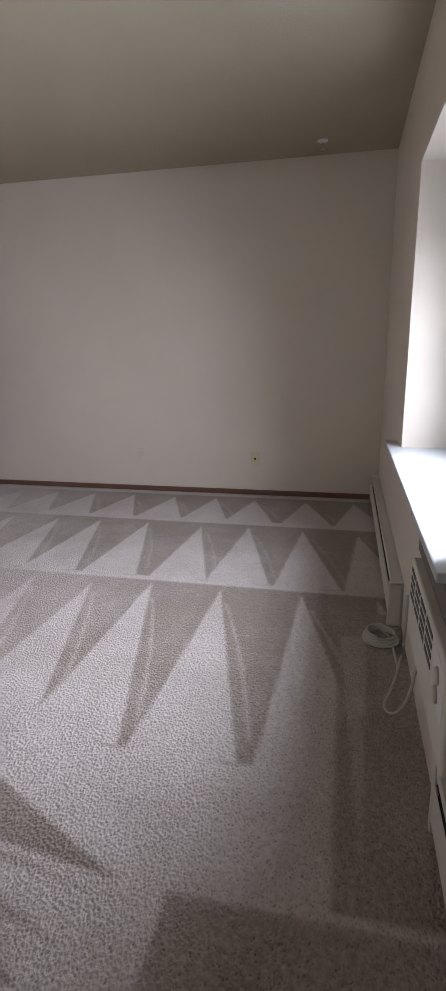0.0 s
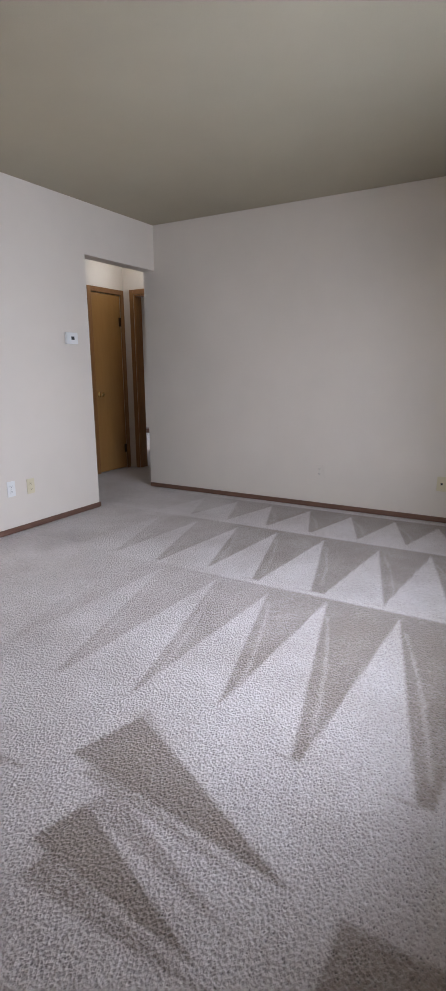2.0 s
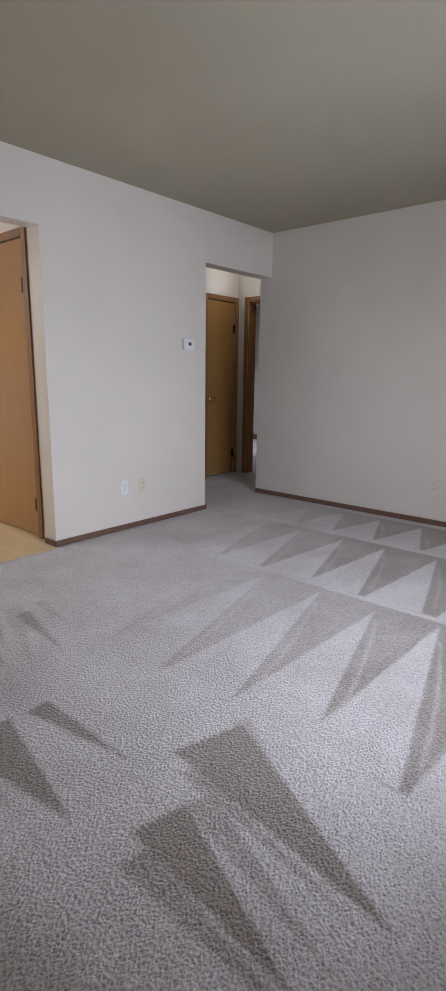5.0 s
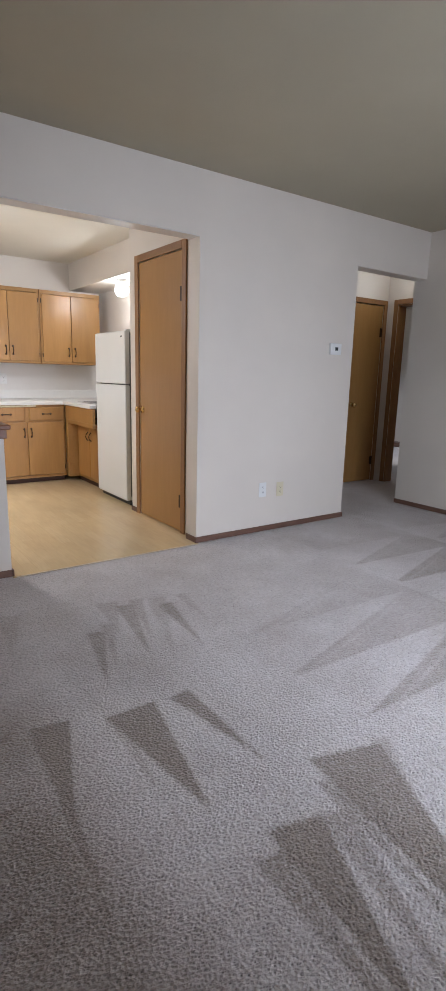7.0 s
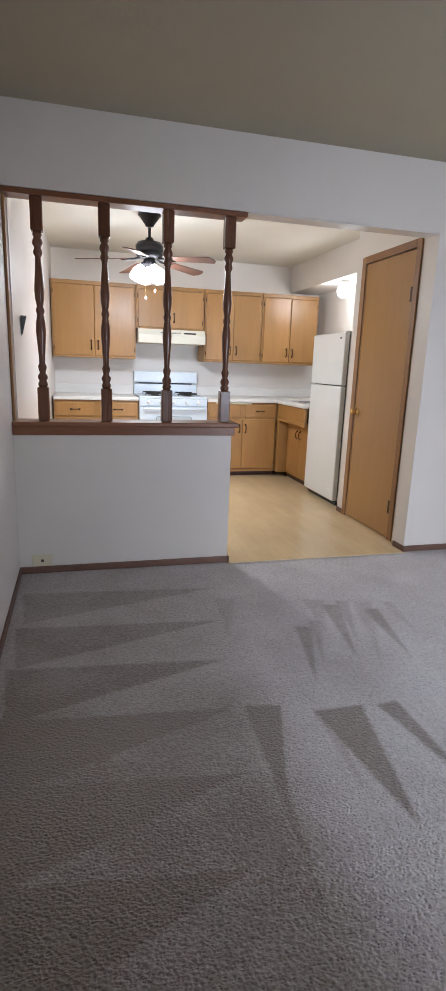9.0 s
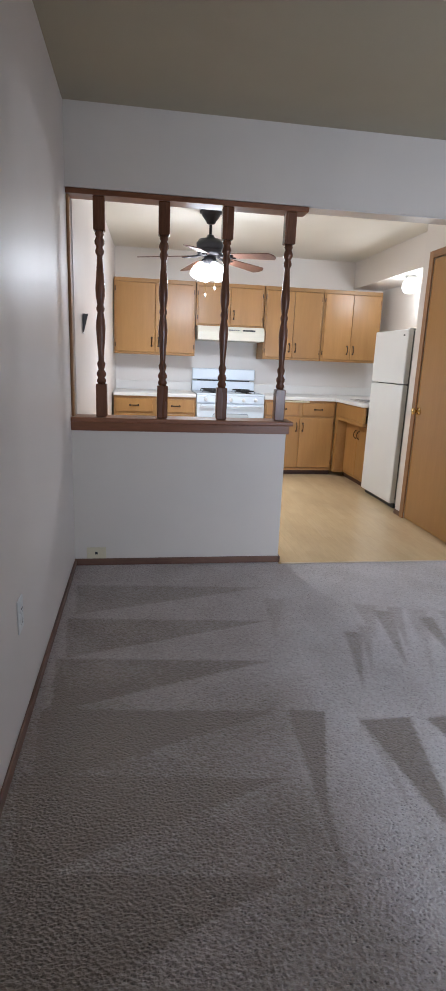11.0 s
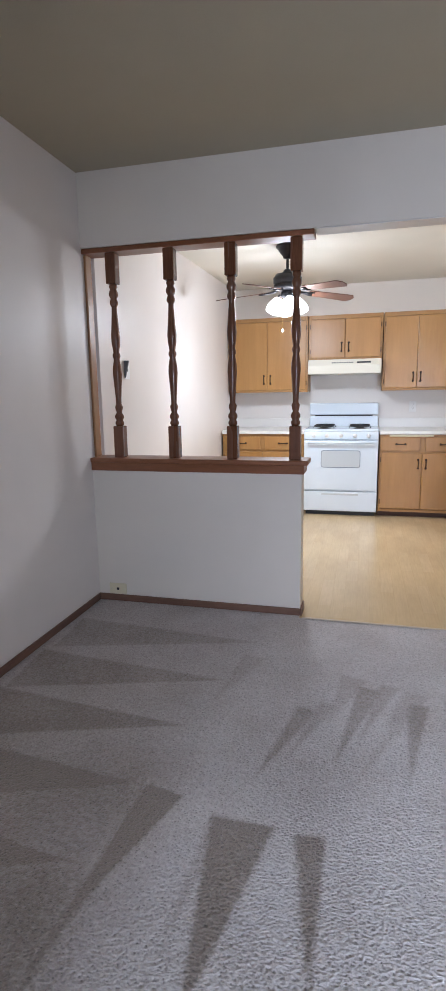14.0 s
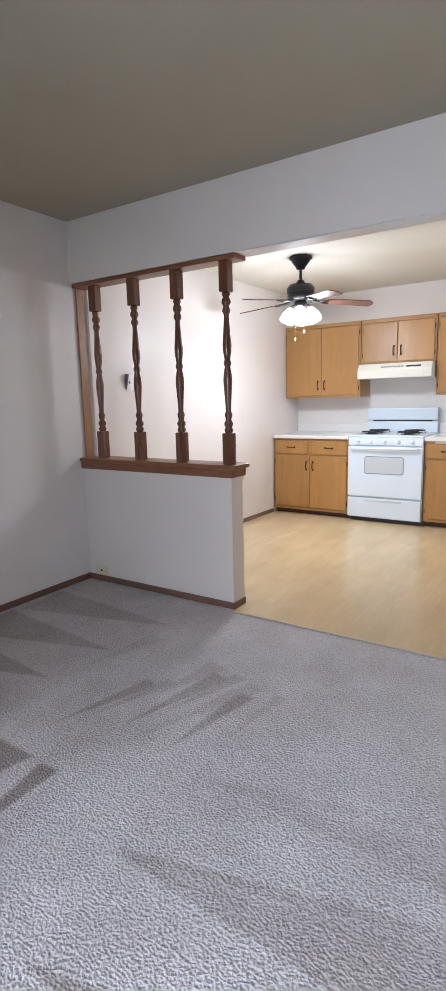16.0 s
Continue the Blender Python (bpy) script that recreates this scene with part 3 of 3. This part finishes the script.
UY, UZ0, UZ1 = 3.06, 1.295, 2.085
UD = KN - UY - 0.002
cabinet("upper_cabinet", pose(KW + 0.003, UY, UZ0), 0.888, UD, UZ1 - UZ0, [(0.035, 0.735, 2, "door")],
        "honey-brown wall cabinet with two flush doors")
cabinet("upper_cabinet", pose(1.005, UY, 1.625), 0.765, UD, UZ1 - 1.625, [(0.03, 0.405, 2, "door")],
        "short honey-brown wall cabinet above the range hood")
cabinet("upper_cabinet", pose(1.775, UY, UZ0), 0.685, UD, UZ1 - UZ0, [(0.035, 0.735, 2, "door")],
        "honey-brown wall cabinet with two flush doors")
cabinet("upper_cabinet", pose(2.462, UY, UZ0), 0.70, UD, UZ1 - UZ0, [(0.035, 0.735, 2, "door")],
        "honey-brown wall cabinet with two flush doors")
BY, CT = 2.76, 0.855
BD = KN - BY - 0.002
cabinet("base_cabinet", pose(KW + 0.003, BY, 0), 0.885, BD, CT, [(0.70, 0.82, 2, "drawer"), (0.105, 0.66, 2, "door")],
        "honey-brown base cabinet with two drawers and two doors", 0.06)
cabinet("base_cabinet", pose(1.765, BY, 0), 0.833, BD, CT, [(0.70, 0.82, 2, "drawer"), (0.105, 0.66, 2, "door")],
        "honey-brown base cabinet with two drawers and two doors", 0.06)

# sink base: doors stand back under the counter behind an open front
sink = thing("sink_cabinet", pose(2.60, 2.75, 0, 0, 0, -90), "honey-brown sink cabinet with doors set back under the counter", "cabinet", "kitchen cabinets")
SL = 2.75 - 1.96
part("body", boxes((0.0, SL, 0.12, KE - 2.60 - 0.002, 0.06, 0.70), bevel=0.002), CABF, sink)
part("end_stile", boxes((0.0, 0.075, 0.0, 0.12, 0.06, 0.70), bevel=0.002), CABF, sink)
part("false_front", boxes((0.0, SL, 0.0, 0.03, 0.70, CT), bevel=0.003), CAB, sink)
part("under_board", boxes((0.075, SL, 0.0, 0.12, 0.662, 0.70), bevel=0.002), CABF, sink)
part("toe_kick", boxes((0.0, SL, 0.15, 0.17, 0.003, 0.06)), TOE, sink)
for i in range(2):
    x0 = 0.10 + i * 0.34
    f = part("door", boxes((x0, x0 + 0.335, 0.102, 0.118, 0.095, 0.64), bevel=0.005, segs=2), CAB, sink)
    part("pull", pull(pose(x0 + (0.295 if i == 0 else 0.04), 0.102, 0.54)), HANDLE, f, "dark bronze bow pull")

# worktops
wt = thing("worktop", pose(0, 0, 0), "white laminate worktop with low backsplash", "worktop")
part("top", boxes((KW + 0.003, 0.997, 2.735, KN - 0.003, CT + 0.002, CT + 0.04), bevel=0.006, segs=2), LAMINATE, wt)
part("backsplash", boxes((KW + 0.003, 0.997, KN - 0.021, KN - 0.003, CT + 0.04, CT + 0.14), bevel=0.004), LAMINATE, wt)
wt2 = thing("worktop", pose(0, 0, 0), "white laminate corner worktop running past the sink", "worktop")
corner = boxes((1.762, KE - 0.003, 2.735, KN - 0.003, CT + 0.002, CT + 0.04), (2.575, KE - 0.003, 1.955, 2.735, CT + 0.002, CT + 0.04), bevel=0.004)
part("top", corner, LAMINATE, wt2)
part("backsplash", boxes((1.762, KE - 0.024, KN - 0.021, KN - 0.003, CT + 0.04, CT + 0.14), bevel=0.004), LAMINATE, wt2)
part("side_backsplash", boxes((KE - 0.021, KE - 0.003, 1.955, KN - 0.003, CT + 0.04, CT + 0.14), bevel=0.004), LAMINATE, wt2)
part("bread_board", boxes((1.86, 2.28, 2.742, 2.76, CT - 0.020, CT - 0.002), bevel=0.003), IVORY, wt2, "pale pull-out cutting board edge")
splash = structure("wall_splash_panel", boxes((KW + 0.002, KE - 0.002, KN - 0.0025, KN - 0.0002, CT + 0.05, UZ0 + 0.4)), SPLASH,
                   "pale smooth panel behind the worktop", "wall panel")

sk = thing("sink", pose(2.95, 2.32, CT + 0.04), "shallow steel sink rim set in the worktop", "sink")
part("rim", boxes((-0.27, 0.20, -0.24, 0.24, 0.001, 0.006), bevel=0.002), STEEL, sk)
part("bowl", boxes((-0.23, 0.16, -0.20, 0.20, 0.0065, 0.008)), GREY, sk)
faucet = thing("faucet", pose(3.17, 2.32, CT + 0.0415), "chrome kitchen faucet behind the sink", "faucet")
part("spout", tube([(0, 0, 0), (0, 0, 0.10), (-0.03, 0, 0.15), (-0.09, 0, 0.165), (-0.16, 0, 0.15), (-0.17, 0, 0.13)], 0.011), CHROME, faucet)
part("base", lathe([(0.035, 0), (0.035, 0.02), (0.02, 0.035)], 16), CHROME, faucet)

# ---- range ----
rg = thing("kitchen_range", pose(1.003, 2.725, 0), "white enamel gas range with oven window and backguard", "range")
RW = 0.752
part("body", boxes((0, RW, 0.03, 0.655, 0.045, 0.885), bevel=0.004), ENAMEL, rg)
part("cooktop", boxes((-0.001, RW + 0.001, 0.0, 0.60, 0.886, 0.91), bevel=0.009, segs=3), ENAMEL, rg)
part("control_panel", boxes((0, RW, 0.0, 0.03, 0.805, 0.885), bevel=0.006, segs=2), ENAMEL, rg)
for i, x in enumerate((0.10, 0.235, 0.376, 0.517, 0.652)):
    part("knob", lathe([(0.021, 0), (0.021, 0.006), (0.016, 0.012), (0.014, 0.026), (0.010, 0.028)], 16, pose(x, 0.0, 0.845, 90)), PLASTIC, rg)
od = part("oven_door", boxes((0.002, RW - 0.002, -0.012, 0.03, 0.275, 0.795), bevel=0.008, segs=2), ENAMEL, rg)
part("window_outline", rounded_plate(0.178, 0.577, -0.0150, -0.0118, 0.515, 0.695, 0.026), OUTLINE, od, "blue-grey outline of the oven window")
part("oven_window", rounded_plate(0.184, 0.571, -0.0165, -0.0125, 0.521, 0.689, 0.022), GLASS_OVEN, od, "pale grey oven window")
hb = tube([(0.05, -0.045, 0.775), (0.376, -0.048, 0.775), (RW - 0.05, -0.045, 0.775)], 0.012)
for x in (0.05, RW - 0.05):
    box(hb, x - 0.014, x + 0.014, -0.05, -0.010, 0.762, 0.788, 0.004)
part("handle", hb, ENAMEL, od)
dr = part("storage_drawer", boxes((0.002, RW - 0.002, -0.012, 0.03, 0.055, 0.262), bevel=0.008, segs=2), ENAMEL, rg)
part("finger_slot", boxes((0.19, 0.565, -0.0145, -0.0115, 0.225, 0.243), bevel=0.002), GLASS_OVEN, dr)
part("kick_gap", boxes((0.02, RW - 0.02, 0.05, 0.07, 0.003, 0.045)), DARK, rg)
bg = part("backguard", boxes((0.0, RW, 0.60, 0.665, 0.886, 1.02), (0.0, RW, 0.585, 0.665, 1.035, 1.165), bevel=0.012, segs=3), ENAMEL, rg)
part("vent_slot", boxes((0.06, RW - 0.06, 0.61, 0.655, 1.018, 1.037)), DARK, bg)
for x in (0.19, 0.562):
    for y in (0.17, 0.43):
        bu = part("burner", lathe([(0.075, 0.9105), (0.075, 0.914), (0.045, 0.915), (0.042, 0.925), (0.0, 0.927)], 20, pose(x, y, 0)), BLACK, rg, "black iron burner and grate")
        gr = bmesh.new()
        for a in range(4):
            c, s = math.cos(a * math.pi / 2), math.sin(a * math.pi / 2)
            tube([(x + 0.035 * c, y + 0.035 * s, 0.938), (x + 0.10 * c, y + 0.10 * s, 0.938), (x + 0.108 * c, y + 0.108 * s, 0.911)], 0.005, 6, gr)
        tube([(x + 0.1 * math.cos(k * math.pi / 8), y + 0.1 * math.sin(k * math.pi / 8), 0.934) for k in range(17)], 0.0055, 6, gr)
        part("grate", gr, BLACK, bu)

# ---- range hood ----
hd = thing("range_hood", pose(1.015, 2.92, 1.475), "almond enamel range hood under the short cabinet", "range hood")
hbm = bmesh.new()
sec = ((0.0, 0.0), (0.475, 0.0), (0.475, 0.148), (0.035, 0.148), (0.0, 0.085))
va, vb = [hbm.verts.new((0, y, z)) for y, z in sec], [hbm.verts.new((0.745, y, z)) for y, z in sec]
hbm.faces.new(va)
hbm.faces.new(vb[::-1])
for i in range(5):
    hbm.faces.new((va[i], vb[i], vb[(i + 1) % 5], va[(i + 1) % 5]))
bmesh.ops.bevel(hbm, geom=list(hbm.edges), offset=0.005, segments=2, profile=0.5, affect="EDGES")
part("canopy", hbm, ALMOND, hd)
part("switch_panel", boxes((0.50, 0.64, 0.008, 0.03, 0.104, 0.120)), DARK, hd)
for i in range(9):
    part("vent_slot", boxes((0.245 + i * 0.025, 0.263 + i * 0.025, 0.010, 0.03, 0.106, 0.118)), GREY, hd)

# ---- refrigerator ----
fr = thing("refrigerator", pose(2.632, 1.93, 0, 0, 0, -90), "white two-door top-freezer refrigerator", "refrigerator")
FW, FH = 0.665, 1.578
part("cabinet_body", boxes((0.004, FW - 0.004, 0.062, 0.655, 0.03, FH - 0.004), bevel=0.006), ENAMEL_F, fr)
part("gasket", boxes((0.012, FW - 0.012, 0.048, 0.062, 0.09, FH - 0.012)), GREY, fr)
fd = part("freezer_door", boxes((0, FW, 0, 0.05, 1.118, FH), bevel=0.012, segs=3), ENAMEL_F, fr)
part("badge", boxes((FW - 0.085, FW - 0.055, -0.0015, 0.001, FH - 0.055, FH - 0.042)), DARK, fd, "small dark badge")
rd = part("fresh_food_door", boxes((0, FW, 0, 0.05, 0.055, 1.110), bevel=0.012, segs=3), ENAMEL_F, fr)
part("kick_grille", boxes((0.01, FW - 0.01, 0.045, 0.065, 0.010, 0.052)), DARK, fr)
part("hinge_cap", boxes((FW - 0.06, FW - 0.01, 0.02, 0.09, FH - 0.003, FH + 0.012), bevel=0.004), PLASTIC, fr)

# ---- ceiling fan ----
fan = thing("ceiling_fan", pose(0.97, 1.63, 0), "dark bronze ceiling fan with five wooden blades and lit shades", "ceiling fan")
part("canopy", lathe([(0.016, KC - 0.105), (0.034, KC - 0.100), (0.040, KC - 0.085), (0.060, KC - 0.060), (0.066, KC - 0.050), (0.072, KC - 0.046), (0.078, KC - 0.028), (0.092, KC - 0.022), (0.094, KC - 0.008), (0.090, KC - 0.001)], 28), BRONZE, fan)
part("downrod", lathe([(0.012, KC - 0.21), (0.012, KC - 0.11)], 14), BRONZE, fan)
part("motor", lathe([(0.06, 2.100), (0.098, 2.108), (0.110, 2.125), (0.113, 2.142), (0.104, 2.146), (0.104, 2.154), (0.114, 2.158), (0.116, 2.200), (0.104, 2.212), (0.098, 2.226),
                     (0.042, 2.236), (0.028, 2.262), (0.014, 2.268)], 32), BRONZE, fan)
part("switch_housing", lathe([(0.030, 2.035), (0.052, 2.045), (0.056, 2.075), (0.045, 2.105)], 24), BRONZE, fan)
for k in range(5):
    a = 33 + 72 * k
    m = pose(0, 0, 2.106, 0, 0, a) @ pose(0, 0, 0, -11, 4, 0)
    bl = bmesh.new()
    n = 14
    top, bot = [], []
    for i in range(n + 1):
        u = i / n
        x = 0.19 + 0.415 * u
        half = 0.046 + 0.020 * u
        if u > 0.93:
            half *= math.sqrt(max(0.05, 1 - ((u - 0.93) / 0.075) ** 2))
        for s in (-1, 1):
            top.append(bl.verts.new(m @ Vector((x, s * half, 0.003))))
            bot.append(bl.verts.new(m @ Vector((x, s * half, -0.003))))
    for i in range(n):
        a0, a1, b0, b1 = 2 * i, 2 * i + 1, 2 * i + 2, 2 * i + 3
        bl.faces.new((top[a0], top[b0], top[b1], top[a1]))
        bl.faces.new((bot[a0], bot[a1], bot[b1], bot[b0]))
        bl.faces.new((top[a0], bot[a0], bot[b0], top[b0]))
        bl.faces.new((top[a1], top[b1], bot[b1], bot[a1]))
    bl.faces.new((top[0], top[1], bot[1], bot[0]))
    bl.faces.new((top[-1], top[-2], bot[-2], bot[-1]))
    blade = part("blade", bl, BLADE, fan, "reddish-brown wooden fan blade")
    iron = bmesh.new()
    tube([m @ Vector(p) for p in ((0.07, 0, 0.010), (0.12, 0, -0.004), (0.17, 0, -0.006), (0.22, 0, -0.006))], 0.010, 8, iron)
    for s in (-1, 1):
        tube([m @ Vector(p) for p in ((0.15, 0, -0.006), (0.19, s * 0.025, -0.007), (0.235, s * 0.03, -0.007))], 0.006, 8, iron)
    part("blade_iron", iron, BRONZE, blade)
for k in range(4):
    a = 20 + 90 * k
    arm = pose(0, 0, 2.06, 0, 0, a)
    tilt = arm @ pose(0.072, 0, -0.02, 0, -24, 0)
    part("light_arm", tube([arm @ Vector(p) for p in ((0.04, 0, 0.0), (0.065, 0, 0.004), (0.078, 0, -0.018))], 0.010, 8), BRONZE, fan)
    sh = part("shade", lathe([(0.0, -0.128), (0.036, -0.130), (0.058, -0.122), (0.063, -0.098), (0.054, -0.052), (0.036, -0.016), (0.024, 0.0)], 20, tilt),
              LIT, fan, "glowing frosted glass shade")
    sh.visible_shadow = False
for x, z in ((-0.035, 1.80), (0.045, 1.86)):
    ch = part("pull_chain", tube([(x, -0.03, 2.04), (x, -0.03, z)], 0.003, 6), BRASS, fan)
    part("chain_bob", lathe([(0.003, z - 0.03), (0.008, z - 0.02), (0.007, z - 0.006), (0.002, z)], 10, pose(x, -0.03, 0)), PLASTIC, ch)
for k in range(4):
    a = radians(20 + 90 * k)
    point_lamp("fan_bulb", 0.97 + 0.13 * math.cos(a), 1.63 + 0.13 * math.sin(a), 1.94, 5.0, WARM, 0.04)
area_lamp("fan_downlight", look((0.97, 1.63, 1.90), (0.97, 1.6301, 0)), 0.2, 0.2, 17, WARM)

gl = thing("globe_light", pose(3.06, 2.22, 2.15), "lit round globe light under the soffit", "ceiling light")
part("holder", lathe([(0.052, -0.035), (0.058, -0.02), (0.058, -0.001)], 24), PLASTIC, gl)
g = part("globe", lathe([(0.0, -0.17), (0.04, -0.163), (0.068, -0.135), (0.075, -0.10), (0.068, -0.065), (0.050, -0.036)], 24), LIT_B, gl, "glowing white glass globe")
g.visible_shadow = False
point_lamp("globe_bulb", 3.06, 2.22, 2.04, 14, WARM, 0.06)

hl = thing("hall_light", pose(5.50, 0.66, KC), "round white glass hall ceiling light", "ceiling light")
part("bowl", lathe([(0.0, -0.10), (0.07, -0.09), (0.12, -0.05), (0.135, -0.015)], 24), LIT_B, hl).visible_shadow = False
part("rim", lathe([(0.14, -0.016), (0.142, -0.001)], 24), BRASS, hl)
point_lamp("hall_bulb", 5.50, 0.66, KC - 0.13, 0.42, WARM, 0.06)


# ---- wall plates ----
def plate(name, m, kind, label, category, material):
    """A wall plate whose face looks along -y."""
    p = thing(name, m, label, category, "wall plates")
    part("cover", boxes((-0.036, 0.036, -0.006, -0.0005, -0.058, 0.058), bevel=0.003, segs=2), material, p)
    if kind == "duplex":
        for z in (-0.02, 0.02):
            s = part("socket", lathe([(0.017, 0), (0.017, 0.003), (0.015, 0.004)], 16, pose(0, -0.005, z, 90)), material, p)
            part("slots", boxes((-0.007, -0.005, -0.0098, -0.0088, z - 0.002, z + 0.006), (0.005, 0.007, -0.0098, -0.0088, z - 0.002, z + 0.006),
                                (-0.002, 0.002, -0.0098, -0.0088, z - 0.010, z - 0.006)), DARK, s)
    elif kind == "switch":
        part("toggle", boxes((-0.005, 0.005, -0.020, -0.004, 0.0, 0.014), bevel=0.002), material, p)
    else:
        part("jack", boxes((-0.008, 0.008, -0.0075, -0.005, -0.008, 0.008)), DARK, p)
    for z in (-0.045, 0.045) if kind != "duplex" else (0.0,):
        part("screw", lathe([(0.003, 0), (0.002, 0.0012)], 8, pose(0, -0.0058, z, 90)), STEEL, p)
    return p


plate("outlet", pose(3.205, 0, 0.34), "duplex", "white duplex outlet on the divider wall", "outlet", PLASTIC)
plate("outlet", pose(3.385, 0, 0.33), "duplex", "ivory duplex outlet plate on the divider wall", "outlet", IVORY)
plate("phone_jack", pose(0.13, 0, 0.08, 0, 90, 0), "jack", "ivory phone plate just above the baseboard", "wall plate", IVORY)
plate("outlet", pose(LX, -1.725, 0.325, 0, 0, -90), "duplex", "painted-over outlet plate on the end wall", "outlet", WALL)
plate("outlet", pose(LX, -2.73, 0.31, 0, 0, -90), "jack", "ivory cable plate on the end wall", "wall plate", IVORY)
plate("outlet", pose(0, -1.52, 0.42, 0, 0, 90), "duplex", "white outlet plate on the side wall", "outlet", PLASTIC)
bracket = plate("wedge_plate", pose(0.031, 0.50, 1.45, 0, 0, 88.4), "jack", "white wall plate with a dark tapered wedge", "wall plate", PLASTIC)
dark_wedge = bmesh.new()
for z, y in ((-0.05, -0.010), (0.062, -0.038)):
    for x in (-0.045, -0.034):
        dark_wedge.verts.new((x, -0.004, z))
        dark_wedge.verts.new((x, y, z))
hv = list(dark_wedge.verts)
for quad in ((0, 1, 3, 2), (4, 6, 7, 5), (0, 4, 5, 1), (2, 3, 7, 6), (1, 5, 7, 3), (0, 2, 6, 4)):
    dark_wedge.faces.new([hv[q] for q in quad])
part("dark_wedge", dark_wedge, WEDGE_GREY, bracket, "dark tapered wedge at the side of the plate")
plate("outlet", pose(2.12, KN - 0.003, 1.12), "duplex", "white outlet above the worktop", "outlet", PLASTIC)

th = thing("thermostat", pose(3.905, 0, 1.447), "white square thermostat with small dark display", "thermostat")
part("housing", boxes((-0.062, 0.062, -0.026, -0.001, -0.045, 0.045), bevel=0.006, segs=3), PLASTIC, th)
part("display", boxes((-0.012, 0.020, -0.0275, -0.025, -0.012, 0.014)), DARK, th, "dark display")
part("slider", boxes((-0.045, -0.025, -0.0275, -0.025, -0.006, 0.006), bevel=0.001), PLASTIC, th)

spk = thing("sprinkler_head", pose(4.757, -3.226, HC), "small white ceiling sprinkler head", "sprinkler")
part("escutcheon", lathe([(0.020, -0.012), (0.034, -0.006), (0.036, -0.001)], 20), PLASTIC, spk)
part("deflector", lathe([(0.016, -0.052), (0.016, -0.048), (0.005, -0.046), (0.005, -0.012)], 14), CHROME, spk)


# ---- under the window ----
def heater(x0, x1, label, deep=1.0):
    h = thing("baseboard_heater", pose(x0, WY, 0), label, "heater", "baseboard heaters")
    w = x1 - x0
    part("back_plate", boxes((0.0, w, 0.001, 0.008, 0.02, 0.205)), HEAT, h)
    part("front_cover", boxes((0.0, w, 0.052, 0.058, 0.035, 0.150), bevel=0.002), HEAT, h)
    part("top_hood", boxes((0.0, w, 0.008, 0.050, 0.197, 0.205), (0.0, w, 0.044, 0.052, 0.172, 0.205), bevel=0.002), HEAT, h)
    part("damper", boxes((0.02, w - 0.02, 0.020, 0.046, 0.150, 0.153)), DARK, h)
    part("fins", boxes((0.02, w - 0.02, 0.012, 0.046, 0.06, 0.12)), DARK, h)
    for a, b in ((0.0, 0.03), (w - 0.03, w)):
        part("end_cap", boxes((a, b, 0.001, 0.062, 0.0, 0.208), bevel=0.004), HEAT, h)
    h.scale.y = deep
    return h


heater(2.93, LX - 0.03, "long off-white metal baseboard heater under the window")
heater(0.05, 1.87, "off-white metal baseboard heater by the side wall", 0.45)

ac = thing("air_conditioner", pose(1.62, WY, 0.305), "off-white through-wall air conditioner below the sill", "air conditioner")
part("chassis", boxes((0.01, 0.63, 0.001, 0.05, 0.02, 0.285)), DARK, ac)
part("front_panel", boxes((0.0, 0.64, 0.05, 0.11, 0.05, 0.285), bevel=0.012, segs=3), ACM, ac)
for i in range(4):
    part("louver", boxes((0.20, 0.61, 0.108, 0.1125, 0.175 + i * 0.025, 0.189 + i * 0.025), bevel=0.001), DARK, ac)
for x in (0.30, 0.405, 0.51):
    part("louver_divider", boxes((x - 0.004, x + 0.004, 0.110, 0.1145, 0.170, 0.270), bevel=0.001), ACM, ac)
part("side_gap_shade", boxes((-0.012, -0.001, 0.002, 0.045, 0.0, 0.285)), DARK, ac, "dark strip for the shaded gap beside the casing")
part("control_plate", boxes((0.03, 0.17, 0.109, 0.113, 0.15, 0.265), bevel=0.002), PLASTIC, ac)
for z in (0.18, 0.225):
    part("knob", lathe([(0.020, 0), (0.018, 0.012), (0.006, 0.014)], 16, pose(0.10, 0.113, z, -90)), HEAT, ac)
ac.scale.y = 0.6
slv = thing("wall_sleeve", pose(1.60, WY, 0.592), "weathered grey wall sleeve strip above the air conditioner", "sleeve")
part("strip", boxes((0.0, 0.72, 0.001, 0.042, 0.0, 0.075), bevel=0.004), FOAM, slv)

coil = thing("power_cord", pose(2.80, -3.635, 0), "coiled white power cord lying on the carpet", "cord")
pts = [((0.078 - 0.012 * (i % 16) / 16 - 0.004 * (i // 16)) * math.cos(a) + 0.006 * (i // 16), (0.078 - 0.012 * (i % 16) / 16 - 0.004 * (i // 16)) * math.sin(a), 0.006 + 0.00035 * i)
       for i, a in enumerate(2 * math.pi * k / 16 for k in range(72))]
part("cord_coil", tube(pts, 0.005, 8), CORD, coil)
part("tail", tube([(0.075, 0.0, 0.007), (0.03, -0.03, 0.007), (-0.08, -0.045, 0.007), (-0.22, -0.05, 0.007)], 0.005, 8), CORD, coil)
bend = [(0.30 - 0.56 * u, 0.045 - 0.035 * math.cos(2 * math.pi * u) , 0.012 + 0.34 * abs(2 * u - 1) ** 3) for u in (k / 20 for k in range(21))]
loop = thing("hanging_cord", pose(2.32, -3.70, 0), "loop of white cord hanging from the air conditioner", "cord")
part("cord_loop", tube([(x * 0.6, y, z) for x, y, z in bend], 0.005, 8), CORD, loop)
